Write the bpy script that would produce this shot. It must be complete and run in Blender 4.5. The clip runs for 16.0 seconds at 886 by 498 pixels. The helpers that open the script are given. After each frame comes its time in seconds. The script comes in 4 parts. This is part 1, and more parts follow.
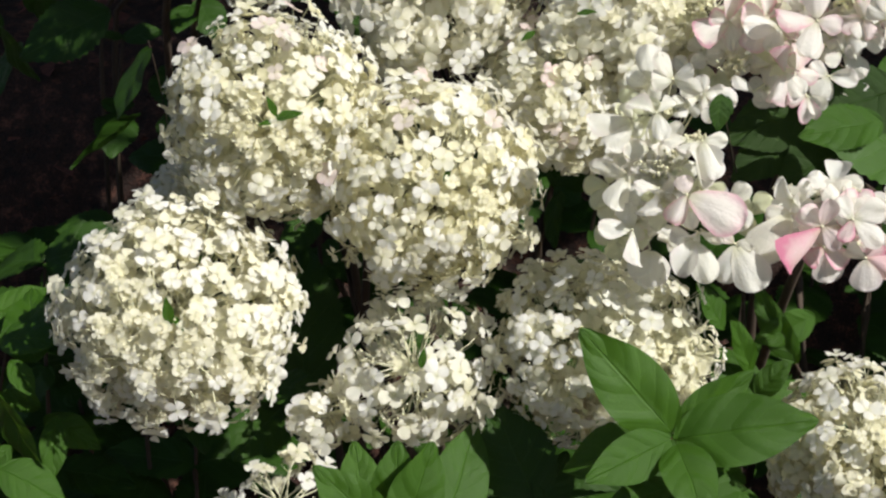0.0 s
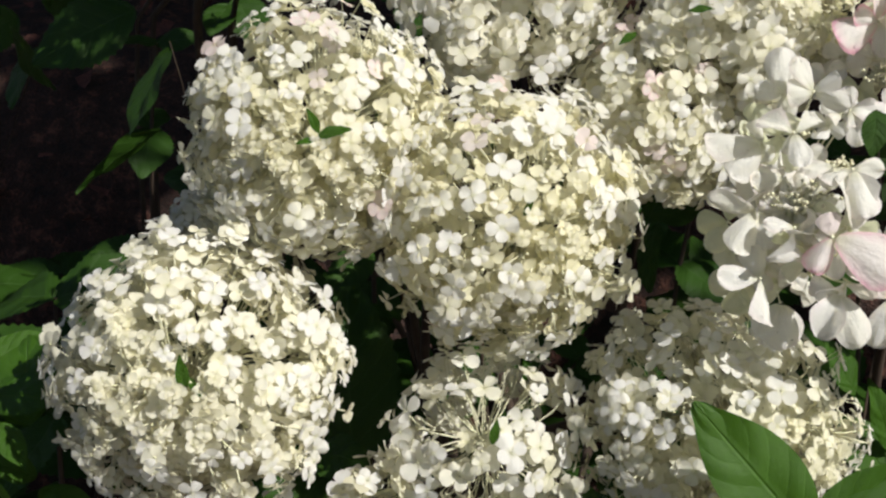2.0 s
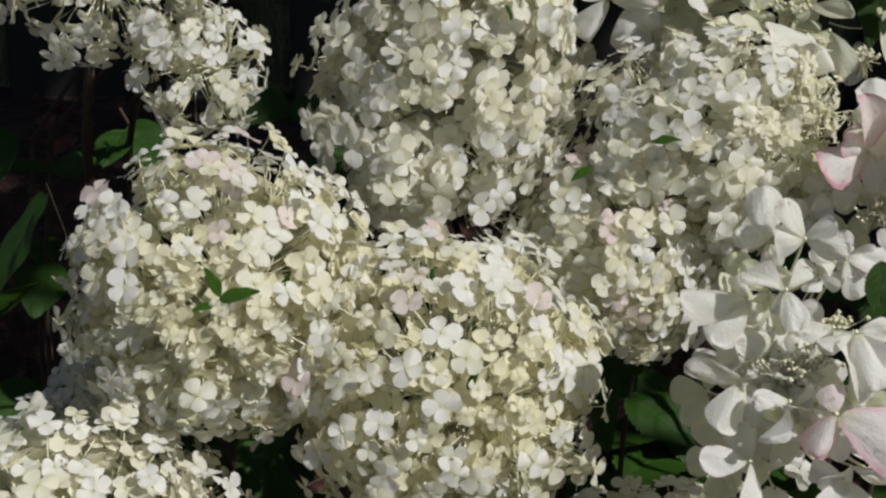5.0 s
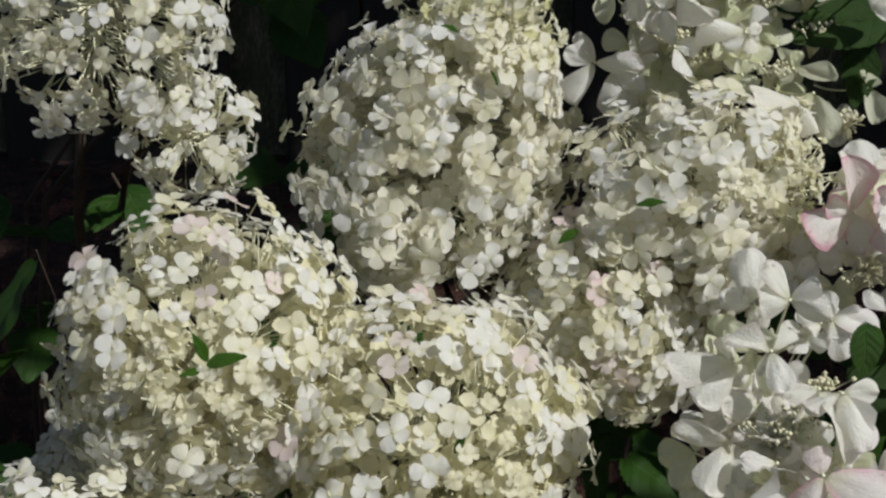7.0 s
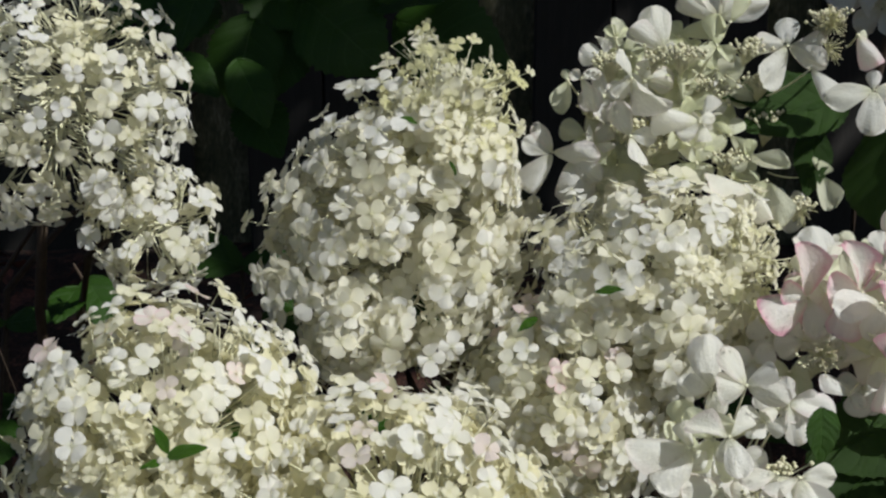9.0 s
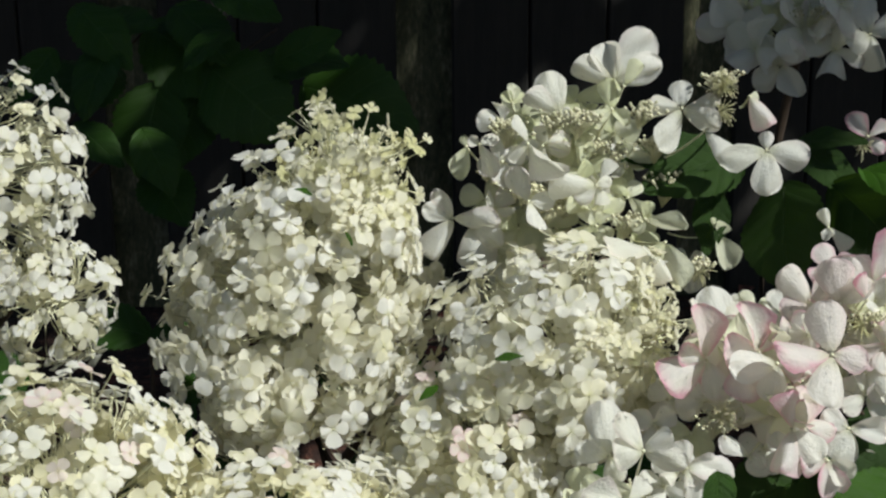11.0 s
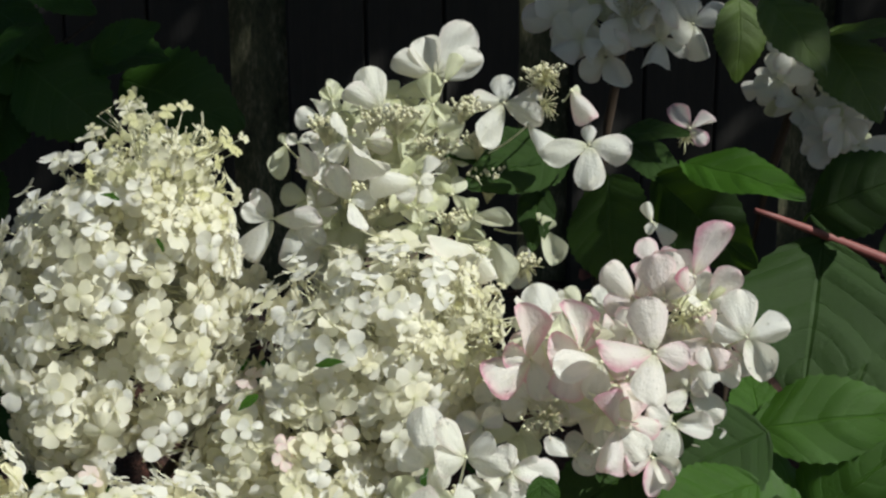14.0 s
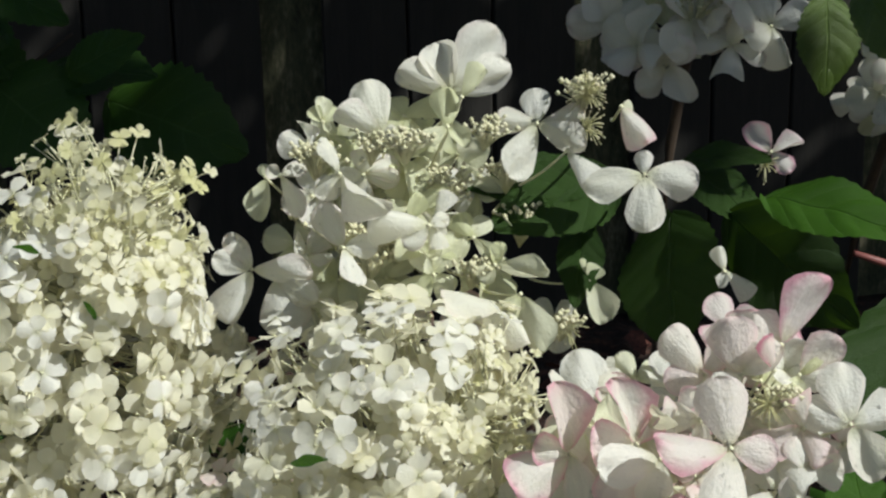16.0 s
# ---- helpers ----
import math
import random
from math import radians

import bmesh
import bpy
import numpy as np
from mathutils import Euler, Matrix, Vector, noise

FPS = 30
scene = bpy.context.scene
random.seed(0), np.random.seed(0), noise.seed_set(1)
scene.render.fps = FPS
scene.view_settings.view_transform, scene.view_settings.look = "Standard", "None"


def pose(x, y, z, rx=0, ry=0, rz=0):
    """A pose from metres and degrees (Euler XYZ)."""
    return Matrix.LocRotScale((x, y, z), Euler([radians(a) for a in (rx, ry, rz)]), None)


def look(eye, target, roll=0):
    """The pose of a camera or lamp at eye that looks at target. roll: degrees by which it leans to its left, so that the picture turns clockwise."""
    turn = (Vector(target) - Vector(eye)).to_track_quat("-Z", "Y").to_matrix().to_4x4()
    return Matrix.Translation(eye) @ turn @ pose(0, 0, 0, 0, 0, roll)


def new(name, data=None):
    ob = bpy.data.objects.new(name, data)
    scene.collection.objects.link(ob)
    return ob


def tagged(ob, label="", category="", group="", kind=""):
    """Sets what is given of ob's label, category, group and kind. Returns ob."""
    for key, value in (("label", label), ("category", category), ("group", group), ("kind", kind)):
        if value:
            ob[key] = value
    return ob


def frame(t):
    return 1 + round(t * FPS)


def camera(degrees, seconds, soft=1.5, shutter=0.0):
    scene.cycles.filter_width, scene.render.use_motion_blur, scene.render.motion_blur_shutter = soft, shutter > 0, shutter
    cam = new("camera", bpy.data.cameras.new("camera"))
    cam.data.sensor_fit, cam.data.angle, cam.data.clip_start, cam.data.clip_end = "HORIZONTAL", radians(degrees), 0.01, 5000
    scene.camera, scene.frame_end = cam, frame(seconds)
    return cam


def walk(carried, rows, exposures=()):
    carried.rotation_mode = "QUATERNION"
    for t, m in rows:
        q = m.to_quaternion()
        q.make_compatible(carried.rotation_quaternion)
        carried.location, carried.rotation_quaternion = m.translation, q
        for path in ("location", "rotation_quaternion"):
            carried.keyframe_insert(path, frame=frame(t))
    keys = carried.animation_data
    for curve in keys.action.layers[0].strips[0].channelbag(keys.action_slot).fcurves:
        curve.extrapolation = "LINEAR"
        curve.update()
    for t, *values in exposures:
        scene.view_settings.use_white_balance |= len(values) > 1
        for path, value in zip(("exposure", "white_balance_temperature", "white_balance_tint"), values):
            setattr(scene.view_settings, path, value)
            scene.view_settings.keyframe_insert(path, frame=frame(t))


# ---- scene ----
cam = camera(34, 16.0, soft=2.4)
walk(cam, [
    (0.0, look((0.0419, -0.9404, 1.5998), (0.0410, -0.0476, 1.1492), 0.76)),
    (0.5, look((0.0403, -0.8864, 1.5757), (0.0193, 0.0080, 1.1289), 0.63)),
    (1.0, look((0.0374, -0.8358, 1.5529), (-0.0011, 0.0587, 1.1077), 0.40)),
    (1.5, look((0.0336, -0.7881, 1.5345), (-0.0120, 0.1076, 1.0922), 0.24)),
    (2.0, look((0.0288, -0.7429, 1.5215), (-0.0131, 0.1543, 1.0819), 0.33)),
    (2.5, look((0.0235, -0.6952, 1.5105), (-0.0110, 0.2068, 1.0803), 0.31)),
    (3.0, look((0.0195, -0.6493, 1.5025), (-0.0019, 0.2565, 1.0793), 0.21)),
    (3.5, look((0.0168, -0.6107, 1.4990), (0.0042, 0.2963, 1.0779), 0.20)),
    (4.0, look((0.0165, -0.5947, 1.4984), (0.0110, 0.3187, 1.0913), 0.32)),
    (4.2, look((0.0175, -0.5948, 1.4986), (0.0226, 0.3211, 1.0973), 0.35)),
    (6.3, look((0.0286, -0.5958, 1.5007), (0.0364, 0.3393, 1.1470), 0.61)),
    (6.5, look((0.0296, -0.5959, 1.5009), (0.0372, 0.3403, 1.1497), 0.64)),
    (7.0, look((0.0289, -0.5977, 1.5027), (0.0366, 0.3422, 1.1615), 0.13)),
    (7.5, look((0.0263, -0.6013, 1.5051), (0.0348, 0.3449, 1.1813), 0.07)),
    (8.0, look((0.0237, -0.6013, 1.5031), (0.0372, 0.3505, 1.1967), 0.15)),
    (8.5, look((0.0246, -0.6022, 1.5045), (0.0490, 0.3528, 1.2089), 0.04)),
    (9.0, look((0.0315, -0.6037, 1.5070), (0.0636, 0.3541, 1.2215), 0.10)),
    (9.5, look((0.0422, -0.6031, 1.5093), (0.0966, 0.3559, 1.2313), -0.63)),
    (9.7, look((0.0439, -0.6026, 1.5102), (0.1089, 0.3573, 1.2379), -0.62)),
    (11.8, look((0.0613, -0.5979, 1.5192), (0.1484, 0.3668, 1.2706), -0.57)),
    (12.0, look((0.0630, -0.5974, 1.5201), (0.1592, 0.3657, 1.2686), -0.56)),
    (12.5, look((0.0695, -0.5968, 1.5209), (0.1907, 0.3626, 1.2663), -0.61)),
    (13.0, look((0.0728, -0.5976, 1.5229), (0.2194, 0.3573, 1.2648), -0.49)),
    (13.5, look((0.0718, -0.5950, 1.5230), (0.2413, 0.3559, 1.2641), -0.30)),
    (14.0, look((0.0761, -0.5777, 1.5201), (0.2531, 0.3707, 1.2573), -0.31)),
    (14.5, look((0.0906, -0.5363, 1.5149), (0.2609, 0.4107, 1.2427), -0.49)),
    (15.0, look((0.1031, -0.4920, 1.5040), (0.2654, 0.4569, 1.2333), -0.77)),
    (15.5, look((0.1194, -0.4479, 1.4942), (0.2652, 0.5050, 1.2282), -0.96)),
    (16.0, look((0.1333, -0.4037, 1.4906), (0.2657, 0.5556, 1.2411), -1.39)),
], exposures=[(0.0, 0.37, 6700, 7), (2.5, 0.16, 6650, 9), (4.0, -0.23, 6480, 10), (6.5, -0.27, 6380, 8), (9.5, -0.11, 6400, 5), (12.0, 0.06, 6520, 1), (16.0, 0.10, 6540, 1)])

# ---- world, sun ----
SUN_DIR = Vector((0.54, -0.42, 0.73)).normalized()
world = bpy.data.worlds.new("sky")
scene.world = world
world.use_nodes = True
wn = world.node_tree.nodes
sky = wn.new("ShaderNodeTexSky")
sky.sky_type = "NISHITA"
sky.sun_disc = False
sky.sun_elevation = math.asin(SUN_DIR.z)
sky.sun_rotation = math.atan2(SUN_DIR.x, SUN_DIR.y)
world.node_tree.links.new(sky.outputs[0], wn["Background"].inputs[0])
wn["Background"].inputs[1].default_value = 0.052
sun_data = bpy.data.lights.new("sun", "SUN")
sun_data.energy = 5.0
sun_data.angle = radians(0.55)
sun_data.color = (1.0, 0.975, 0.945)
sun = new("sun", sun_data)
sun.matrix_world = look(SUN_DIR * 10, (0, 0, 0))


# ---- materials ----
def mat(name):
    m = bpy.data.materials.new(name)
    m.use_nodes = True
    nt = m.node_tree
    nt.nodes.clear()
    out = nt.nodes.new("ShaderNodeOutputMaterial")
    return m, nt, out


def node(nt, kind, inputs=None, operation="", data_type="", blend_type="", uv_map=""):
    n = nt.nodes.new(kind)
    if operation:
        n.operation = operation
    if data_type:
        n.data_type = data_type
    if blend_type:
        n.blend_type = blend_type
    if uv_map:
        n.uv_map = uv_map
    for k, v in (inputs or {}).items():
        if isinstance(v, bpy.types.NodeSocket):
            nt.links.new(v, n.inputs[k])
        else:
            n.inputs[k].default_value = v
    return n


def mth(nt, op, a, b=0.0, c=0.0):
    return node(nt, "ShaderNodeMath", {0: a, 1: b, 2: c}, operation=op).outputs[0]


def ramp(nt, fac, stops):
    n = node(nt, "ShaderNodeValToRGB", {0: fac})
    els = n.color_ramp.elements
    while len(els) < len(stops):
        els.new(0.5)
    for e, (p, c) in zip(els, stops):
        e.position = p
        e.color = (*c, 1) if len(c) == 3 else c
    return n.outputs[0]


def mix(nt, fac, a, b, blend="MIX"):
    n = node(nt, "ShaderNodeMix", {}, data_type="RGBA", blend_type=blend)
    for sock, v in ((n.inputs[0], fac), (n.inputs[6], a), (n.inputs[7], b)):
        if isinstance(v, bpy.types.NodeSocket):
            nt.links.new(v, sock)
        else:
            sock.default_value = v if isinstance(v, float) else (*v, 1)
    return n.outputs[2]


def thin_surface(nt, out, color, trans_color, trans, rough, spec, normal=None):
    """A thin leaf or petal: diffuse light on both sides, some of it let through, and a little gloss."""
    p = node(nt, "ShaderNodeBsdfPrincipled", {"Base Color": color, "Roughness": rough, "Specular IOR Level": spec})
    t = node(nt, "ShaderNodeBsdfTranslucent", {"Color": trans_color})
    if normal:
        nt.links.new(normal, p.inputs["Normal"])
        nt.links.new(normal, t.inputs["Normal"])
    s = node(nt, "ShaderNodeMixShader", {0: trans, 1: p.outputs[0], 2: t.outputs[0]})
    nt.links.new(s.outputs[0], out.inputs[0])


def petal_material(name, stops, pink=0.0, trans=0.54, vein=0.5, rim_color=(0.80, 0.40, 0.54)):
    m, nt, out = mat(name)
    rnd = node(nt, "ShaderNodeObjectInfo").outputs["Random"]
    uv = node(nt, "ShaderNodeUVMap", uv_map="uv").outputs[0]
    sep = node(nt, "ShaderNodeSeparateXYZ", {0: uv})
    u, v = sep.outputs[0], sep.outputs[1]
    base = ramp(nt, rnd, stops)
    geo = node(nt, "ShaderNodeNewGeometry")
    co = node(nt, "ShaderNodeTexCoord").outputs["Object"]
    blot = node(nt, "ShaderNodeTexNoise", {"Vector": co, "Scale": 2.6, "Detail": 3.0})
    base = mix(nt, 0.18, base, ramp(nt, blot.outputs[0], [(0.3, (0.80, 0.78, 0.66)), (0.7, (1.0, 1.0, 1.0))]), "MULTIPLY")
    # the heart of each petal is greener than its rim
    heart = ramp(nt, v, [(0.0, (0.70, 0.72, 0.42)), (0.28, (1, 1, 1))])
    base = mix(nt, 0.55, base, heart, "MULTIPLY")
    if pink:
        rim = mth(nt, "MAXIMUM", mth(nt, "ABSOLUTE", u), mth(nt, "SUBTRACT", mth(nt, "MULTIPLY", v, 2.0), 1.0))
        wob = mth(nt, "ADD", rim, mth(nt, "MULTIPLY", mth(nt, "SUBTRACT", blot.outputs[0], 0.5), 0.8))
        k = ramp(nt, wob, [(0.40, (0, 0, 0)), (0.75, (0.30, 0.30, 0.30)), (1.0, (1, 1, 1))])
        rnd2 = mth(nt, "FRACT", mth(nt, "MULTIPLY", rnd, 7.31))
        k = mth(nt, "MULTIPLY", k, mth(nt, "MULTIPLY", rnd2, pink))
        base = mix(nt, k, base, rim_color)
    # fanned veins
    fan = mth(nt, "DIVIDE", u, mth(nt, "ADD", v, 0.35))
    wav = node(nt, "ShaderNodeMath", {0: mth(nt, "MULTIPLY", fan, 26.0)}, operation="SINE").outputs[0]
    fine = node(nt, "ShaderNodeTexNoise", {"Vector": co, "Scale": 13.0, "Detail": 5.0})
    hgt = mth(nt, "ADD", mth(nt, "MULTIPLY", wav, 0.03), mth(nt, "MULTIPLY", fine.outputs[0], 0.7))
    bump = node(nt, "ShaderNodeBump", {"Strength": vein, "Distance": 0.0012, "Height": hgt})
    thin_surface(nt, out, base, mix(nt, 0.5, base, (0.90, 0.865, 0.71)), trans, 0.5, 0.3, bump.outputs[0])
    return m


def leaf_material(name, dark, light, trans=0.3, rough=0.42, relief=0.0007, veins=0.26, gloss=0.4):
    m, nt, out = mat(name)
    rnd = node(nt, "ShaderNodeObjectInfo").outputs["Random"]
    uv = node(nt, "ShaderNodeUVMap", uv_map="uv").outputs[0]
    sep = node(nt, "ShaderNodeSeparateXYZ", {0: uv})
    au, v = mth(nt, "ABSOLUTE", sep.outputs[0]), sep.outputs[1]
    co = node(nt, "ShaderNodeTexCoord").outputs["Object"]
    n1 = node(nt, "ShaderNodeTexNoise", {"Vector": co, "Scale": 45.0, "Detail": 4.0}).outputs[0]
    n2 = node(nt, "ShaderNodeTexNoise", {"Vector": co, "Scale": 260.0, "Detail": 2.0}).outputs[0]
    base = mix(nt, mth(nt, "ADD", mth(nt, "MULTIPLY", n1, 0.7), mth(nt, "MULTIPLY", rnd, 0.3)), dark, light)
    rib = mth(nt, "SUBTRACT", v, mth(nt, "MULTIPLY", mth(nt, "POWER", au, 1.2), 0.30))
    saw = mth(nt, "ABSOLUTE", mth(nt, "SUBTRACT", mth(nt, "FRACT", mth(nt, "MULTIPLY", mth(nt, "ADD", rib, mth(nt, "MULTIPLY", n1, 0.05)), 6.0)), 0.5))
    side = ramp(nt, saw, [(0.0, (1, 1, 1)), (0.05, (0, 0, 0))])
    mid = ramp(nt, au, [(0.0, (1, 1, 1)), (0.05, (0, 0, 0))])
    vein = mth(nt, "MAXIMUM", side, mid)
    base = mix(nt, mth(nt, "MULTIPLY", vein, veins), base, tuple(min(1.0, 1.5 * c + 0.03) for c in light))
    hgt = mth(nt, "ADD", mth(nt, "MULTIPLY", mth(nt, "POWER", saw, 0.5), 1.1), mth(nt, "ADD", mth(nt, "MULTIPLY", n2, 0.5), mth(nt, "MULTIPLY", mid, -1.0)))
    bump = node(nt, "ShaderNodeBump", {"Strength": 0.8, "Distance": relief, "Height": hgt})
    thin_surface(nt, out, base, mix(nt, 0.5, base, (0.16, 0.32, 0.02)), trans, rough, gloss, bump.outputs[0])
    return m


def solid_material(name, stops, scale, rough=0.7, bump=0.4, dist=0.001, stretch=(1, 1, 1)):
    m, nt, out = mat(name)
    co = node(nt, "ShaderNodeTexCoord").outputs["Object"]
    mp = node(nt, "ShaderNodeMapping", {"Vector": co, "Scale": stretch}).outputs[0]
    a = node(nt, "ShaderNodeTexNoise", {"Vector": mp, "Scale": scale, "Detail": 6.0, "Roughness": 0.65}).outputs[0]
    b = node(nt, "ShaderNodeTexNoise", {"Vector": mp, "Scale": scale * 7, "Detail": 3.0}).outputs[0]
    f = mth(nt, "ADD", mth(nt, "MULTIPLY", a, 0.7), mth(nt, "MULTIPLY", b, 0.3))
    col = ramp(nt, f, stops)
    bp = node(nt, "ShaderNodeBump", {"Strength": bump, "Distance": dist, "Height": f})
    p = node(nt, "ShaderNodeBsdfPrincipled", {"Base Color": col, "Roughness": rough, "Normal": bp.outputs[0]})
    nt.links.new(p.outputs[0], out.inputs[0])
    return m


PETAL_SMALL = petal_material("small_petal", [(0.0, (0.85, 0.83, 0.66)), (0.30, (0.875, 0.865, 0.77)), (0.6, (0.895, 0.893, 0.865)), (1.0, (0.91, 0.912, 0.91))], 0.08)
# cream of young florets; on inner ones it also stands for warm shadow
PETAL_TIP = petal_material("young_petal", [(0.0, (0.84, 0.81, 0.60)), (0.5, (0.86, 0.84, 0.68)), (1.0, (0.88, 0.86, 0.76))])
PETAL_YOUNG = petal_material("opening_petal", [(0.0, (0.68, 0.67, 0.38)), (0.5, (0.78, 0.76, 0.53)), (1.0, (0.84, 0.82, 0.67))])
PETAL_BLUSH = petal_material("blush_petal", [(0.0, (0.84, 0.72, 0.72)), (1.0, (0.86, 0.80, 0.78))], 0.5)
PETAL_WHITE = petal_material("white_petal", [(0.0, (0.87, 0.865, 0.80)), (0.6, (0.89, 0.888, 0.86)), (1.0, (0.905, 0.905, 0.89))], 0.22, vein=0.7)
PETAL_PINK = petal_material("pink_petal", [(0.0, (0.86, 0.76, 0.78)), (0.5, (0.875, 0.82, 0.82)), (1.0, (0.885, 0.865, 0.84))], 1.5, vein=0.75)
PETAL_ROSE = petal_material("rose_petal", [(0.0, (0.82, 0.54, 0.60)), (0.5, (0.85, 0.70, 0.73)), (1.0, (0.87, 0.82, 0.80))], 1.9, vein=0.5, rim_color=(0.74, 0.20, 0.38))
# green florets, deepened to put the shade and tinted light inside heads into colour
PETAL_GREEN = petal_material("pale_green_petal", [(0.0, (0.72, 0.75, 0.50)), (1.0, (0.81, 0.82, 0.67))])
STALK = solid_material("pale_stalk", [(0.3, (0.62, 0.62, 0.40)), (0.7, (0.78, 0.75, 0.58))], 60.0, 0.6)
BUD = solid_material("bud", [(0.3, (0.46, 0.47, 0.27)), (0.7, (0.64, 0.58, 0.46))], 200.0, 0.5)
CANE = solid_material("cane_bark", [(0.3, (0.024, 0.015, 0.010)), (0.7, (0.065, 0.042, 0.026))], 40.0, 0.8, stretch=(4, 4, 1))
RED_CANE = solid_material("red_cane", [(0.3, (0.13, 0.034, 0.034)), (0.7, (0.25, 0.085, 0.075))], 50.0, 0.55)
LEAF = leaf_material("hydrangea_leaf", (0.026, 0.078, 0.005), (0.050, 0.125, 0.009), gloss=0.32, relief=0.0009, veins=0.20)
# darker copy of the hydrangea leaf: shade is put into its colour
LEAF_DARK = leaf_material("darkened_leaf", (0.014, 0.040, 0.005), (0.030, 0.072, 0.009), 0.15, relief=0.0006, gloss=0.2)
# olive leaf with its colour raised to make up for shade on it
LEAF_LIGHTENED = leaf_material("lightened_olive_leaf", (0.038, 0.066, 0.008), (0.076, 0.126, 0.015), 0.12, 0.40, relief=0.0008)
# broad leaf with the shade on its branches put into the colour
LEAF_BROAD = leaf_material("darkened_broad_leaf", (0.012, 0.032, 0.004), (0.025, 0.058, 0.006), 0.16, rough=0.50, relief=0.0014, veins=0.14, gloss=0.26)
SOIL = solid_material("mulch", [(0.36, (0.009, 0.0042, 0.003)), (0.52, (0.034, 0.014, 0.009)), (0.66, (0.14, 0.055, 0.036))], 34.0, 0.95, 1.0, 0.02)
LITTER = solid_material("dry_leaf", [(0.35, (0.020, 0.009, 0.006)), (0.7, (0.20, 0.062, 0.044))], 30.0, 0.9)
BOARD = solid_material("dark_board", [(0.3, (0.006, 0.0052, 0.0045)), (0.7, (0.020, 0.017, 0.014))], 9.0, 0.85, 0.7, 0.002, (6, 6, 0.5))
MOSS_BOARD = solid_material("mossy_board", [(0.35, (0.022, 0.024, 0.014)), (0.52, (0.09, 0.09, 0.05)), (0.68, (0.26, 0.22, 0.15))], 14.0, 0.95, 1.0, 0.004, (2, 2, 0.8))


# ---- builders ----
def to_mesh(name, bm, material, smooth=True):
    me = bpy.data.meshes.new(name)
    bm.to_mesh(me)
    bm.free()
    me.materials.append(material)
    if smooth:
        for p in me.polygons:
            p.use_smooth = True
    return me


def part(name, bm, material, parent, label="", at=(0, 0, 0)):
    me = bm if isinstance(bm, bpy.types.Mesh) else to_mesh(name, bm, material)
    ob = new(name, me)
    ob.parent = parent
    ob.location = at
    return tagged(ob, label)


def thing(name, base, label, category, group="", kind=""):
    ob = new(name)
    ob.empty_display_size = 0.02
    ob.location = base
    return tagged(ob, label, category, group, kind)


def tube(bm, pts, r0, r1, sides=5):
    pts = [Vector(p) for p in pts]
    rings = []
    for i, p in enumerate(pts):
        d = (pts[min(i + 1, len(pts) - 1)] - pts[max(i - 1, 0)]).normalized()
        a = d.orthogonal().normalized()
        b = d.cross(a)
        r = r0 + (r1 - r0) * i / (len(pts) - 1)
        rings.append([bm.verts.new(p + r * (math.cos(k * math.tau / sides) * a + math.sin(k * math.tau / sides) * b)) for k in range(sides)])
    for q, s in zip(rings, rings[1:]):
        # rings may start at differing angles: join each to its nearest
        k0 = min(range(sides), key=lambda k: (s[k].co - q[0].co).length)
        for k in range(sides):
            bm.faces.new((q[k], q[(k + 1) % sides], s[(k + 1 + k0) % sides], s[(k + k0) % sides]))
    bm.faces.new(rings[-1])
    bm.faces.new(rings[0][::-1])


def bend(a, b, via, n=8):
    """Points of a curved line from a to b drawn towards via."""
    a, b, via = Vector(a), Vector(b), Vector(via)
    return [(1 - t) ** 2 * a + 2 * t * (1 - t) * via + t * t * b for t in (i / n for i in range(n + 1))]


def bead(bm, at, r):
    at = Vector(at)
    v = [bm.verts.new(at + r * Vector(c)) for c in ((1, 0, 0), (0, 1, 0), (-1, 0, 0), (0, -1, 0), (0, 0, 1), (0, 0, -1))]
    for i in range(4):
        bm.faces.new((v[i], v[(i + 1) % 4], v[4]))
        bm.faces.new((v[(i + 1) % 4], v[i], v[5]))


def petal_into(bm, m, across, along, cup, curl, wide=0.9, wave=0.0, seed=0.0, start=0.05, ridge=0.0):
    """A cupped round petal of unit length along +x, narrow at its foot, laid into bm by the pose m."""
    uv = bm.loops.layers.uv.get("uv") or bm.loops.layers.uv.new("uv")
    grid = []
    for j in range(along + 1):
        a = math.pi * j / along
        v = (1 - math.cos(a)) / 2
        w = wide * 0.5 * math.sin(a) ** 0.85 * (0.52 + 0.62 * min(1.0, v * 1.5)) if 0 < j < along else 0.0
        row = []
        for i in range(across + 1):
            u = 2 * i / across - 1
            if w == 0.0 and i:
                row.append((row[0][0], (u, v)))
                continue
            z = cup * (u * w * 2) ** 2 + curl * v * v + wave * math.sin(4 * u + 6 * v + seed) * v + ridge * math.sin(9 * u + seed) * math.sin(math.pi * v)
            row.append((bm.verts.new(m @ Vector((start + v, u * w, z))), (u, v)))
        grid.append(row)
    for r, s in zip(grid, grid[1:]):
        for i in range(across):
            q = [r[i], s[i], s[i + 1], r[i + 1]]
            if r[i][0] is r[i + 1][0]:
                q = q[:3]
            if s[i][0] is s[i + 1][0]:
                q.pop(2)
            f = bm.faces.new([c[0] for c in q])
            for lo, c in zip(f.loops, q):
                lo[uv].uv = c[1]


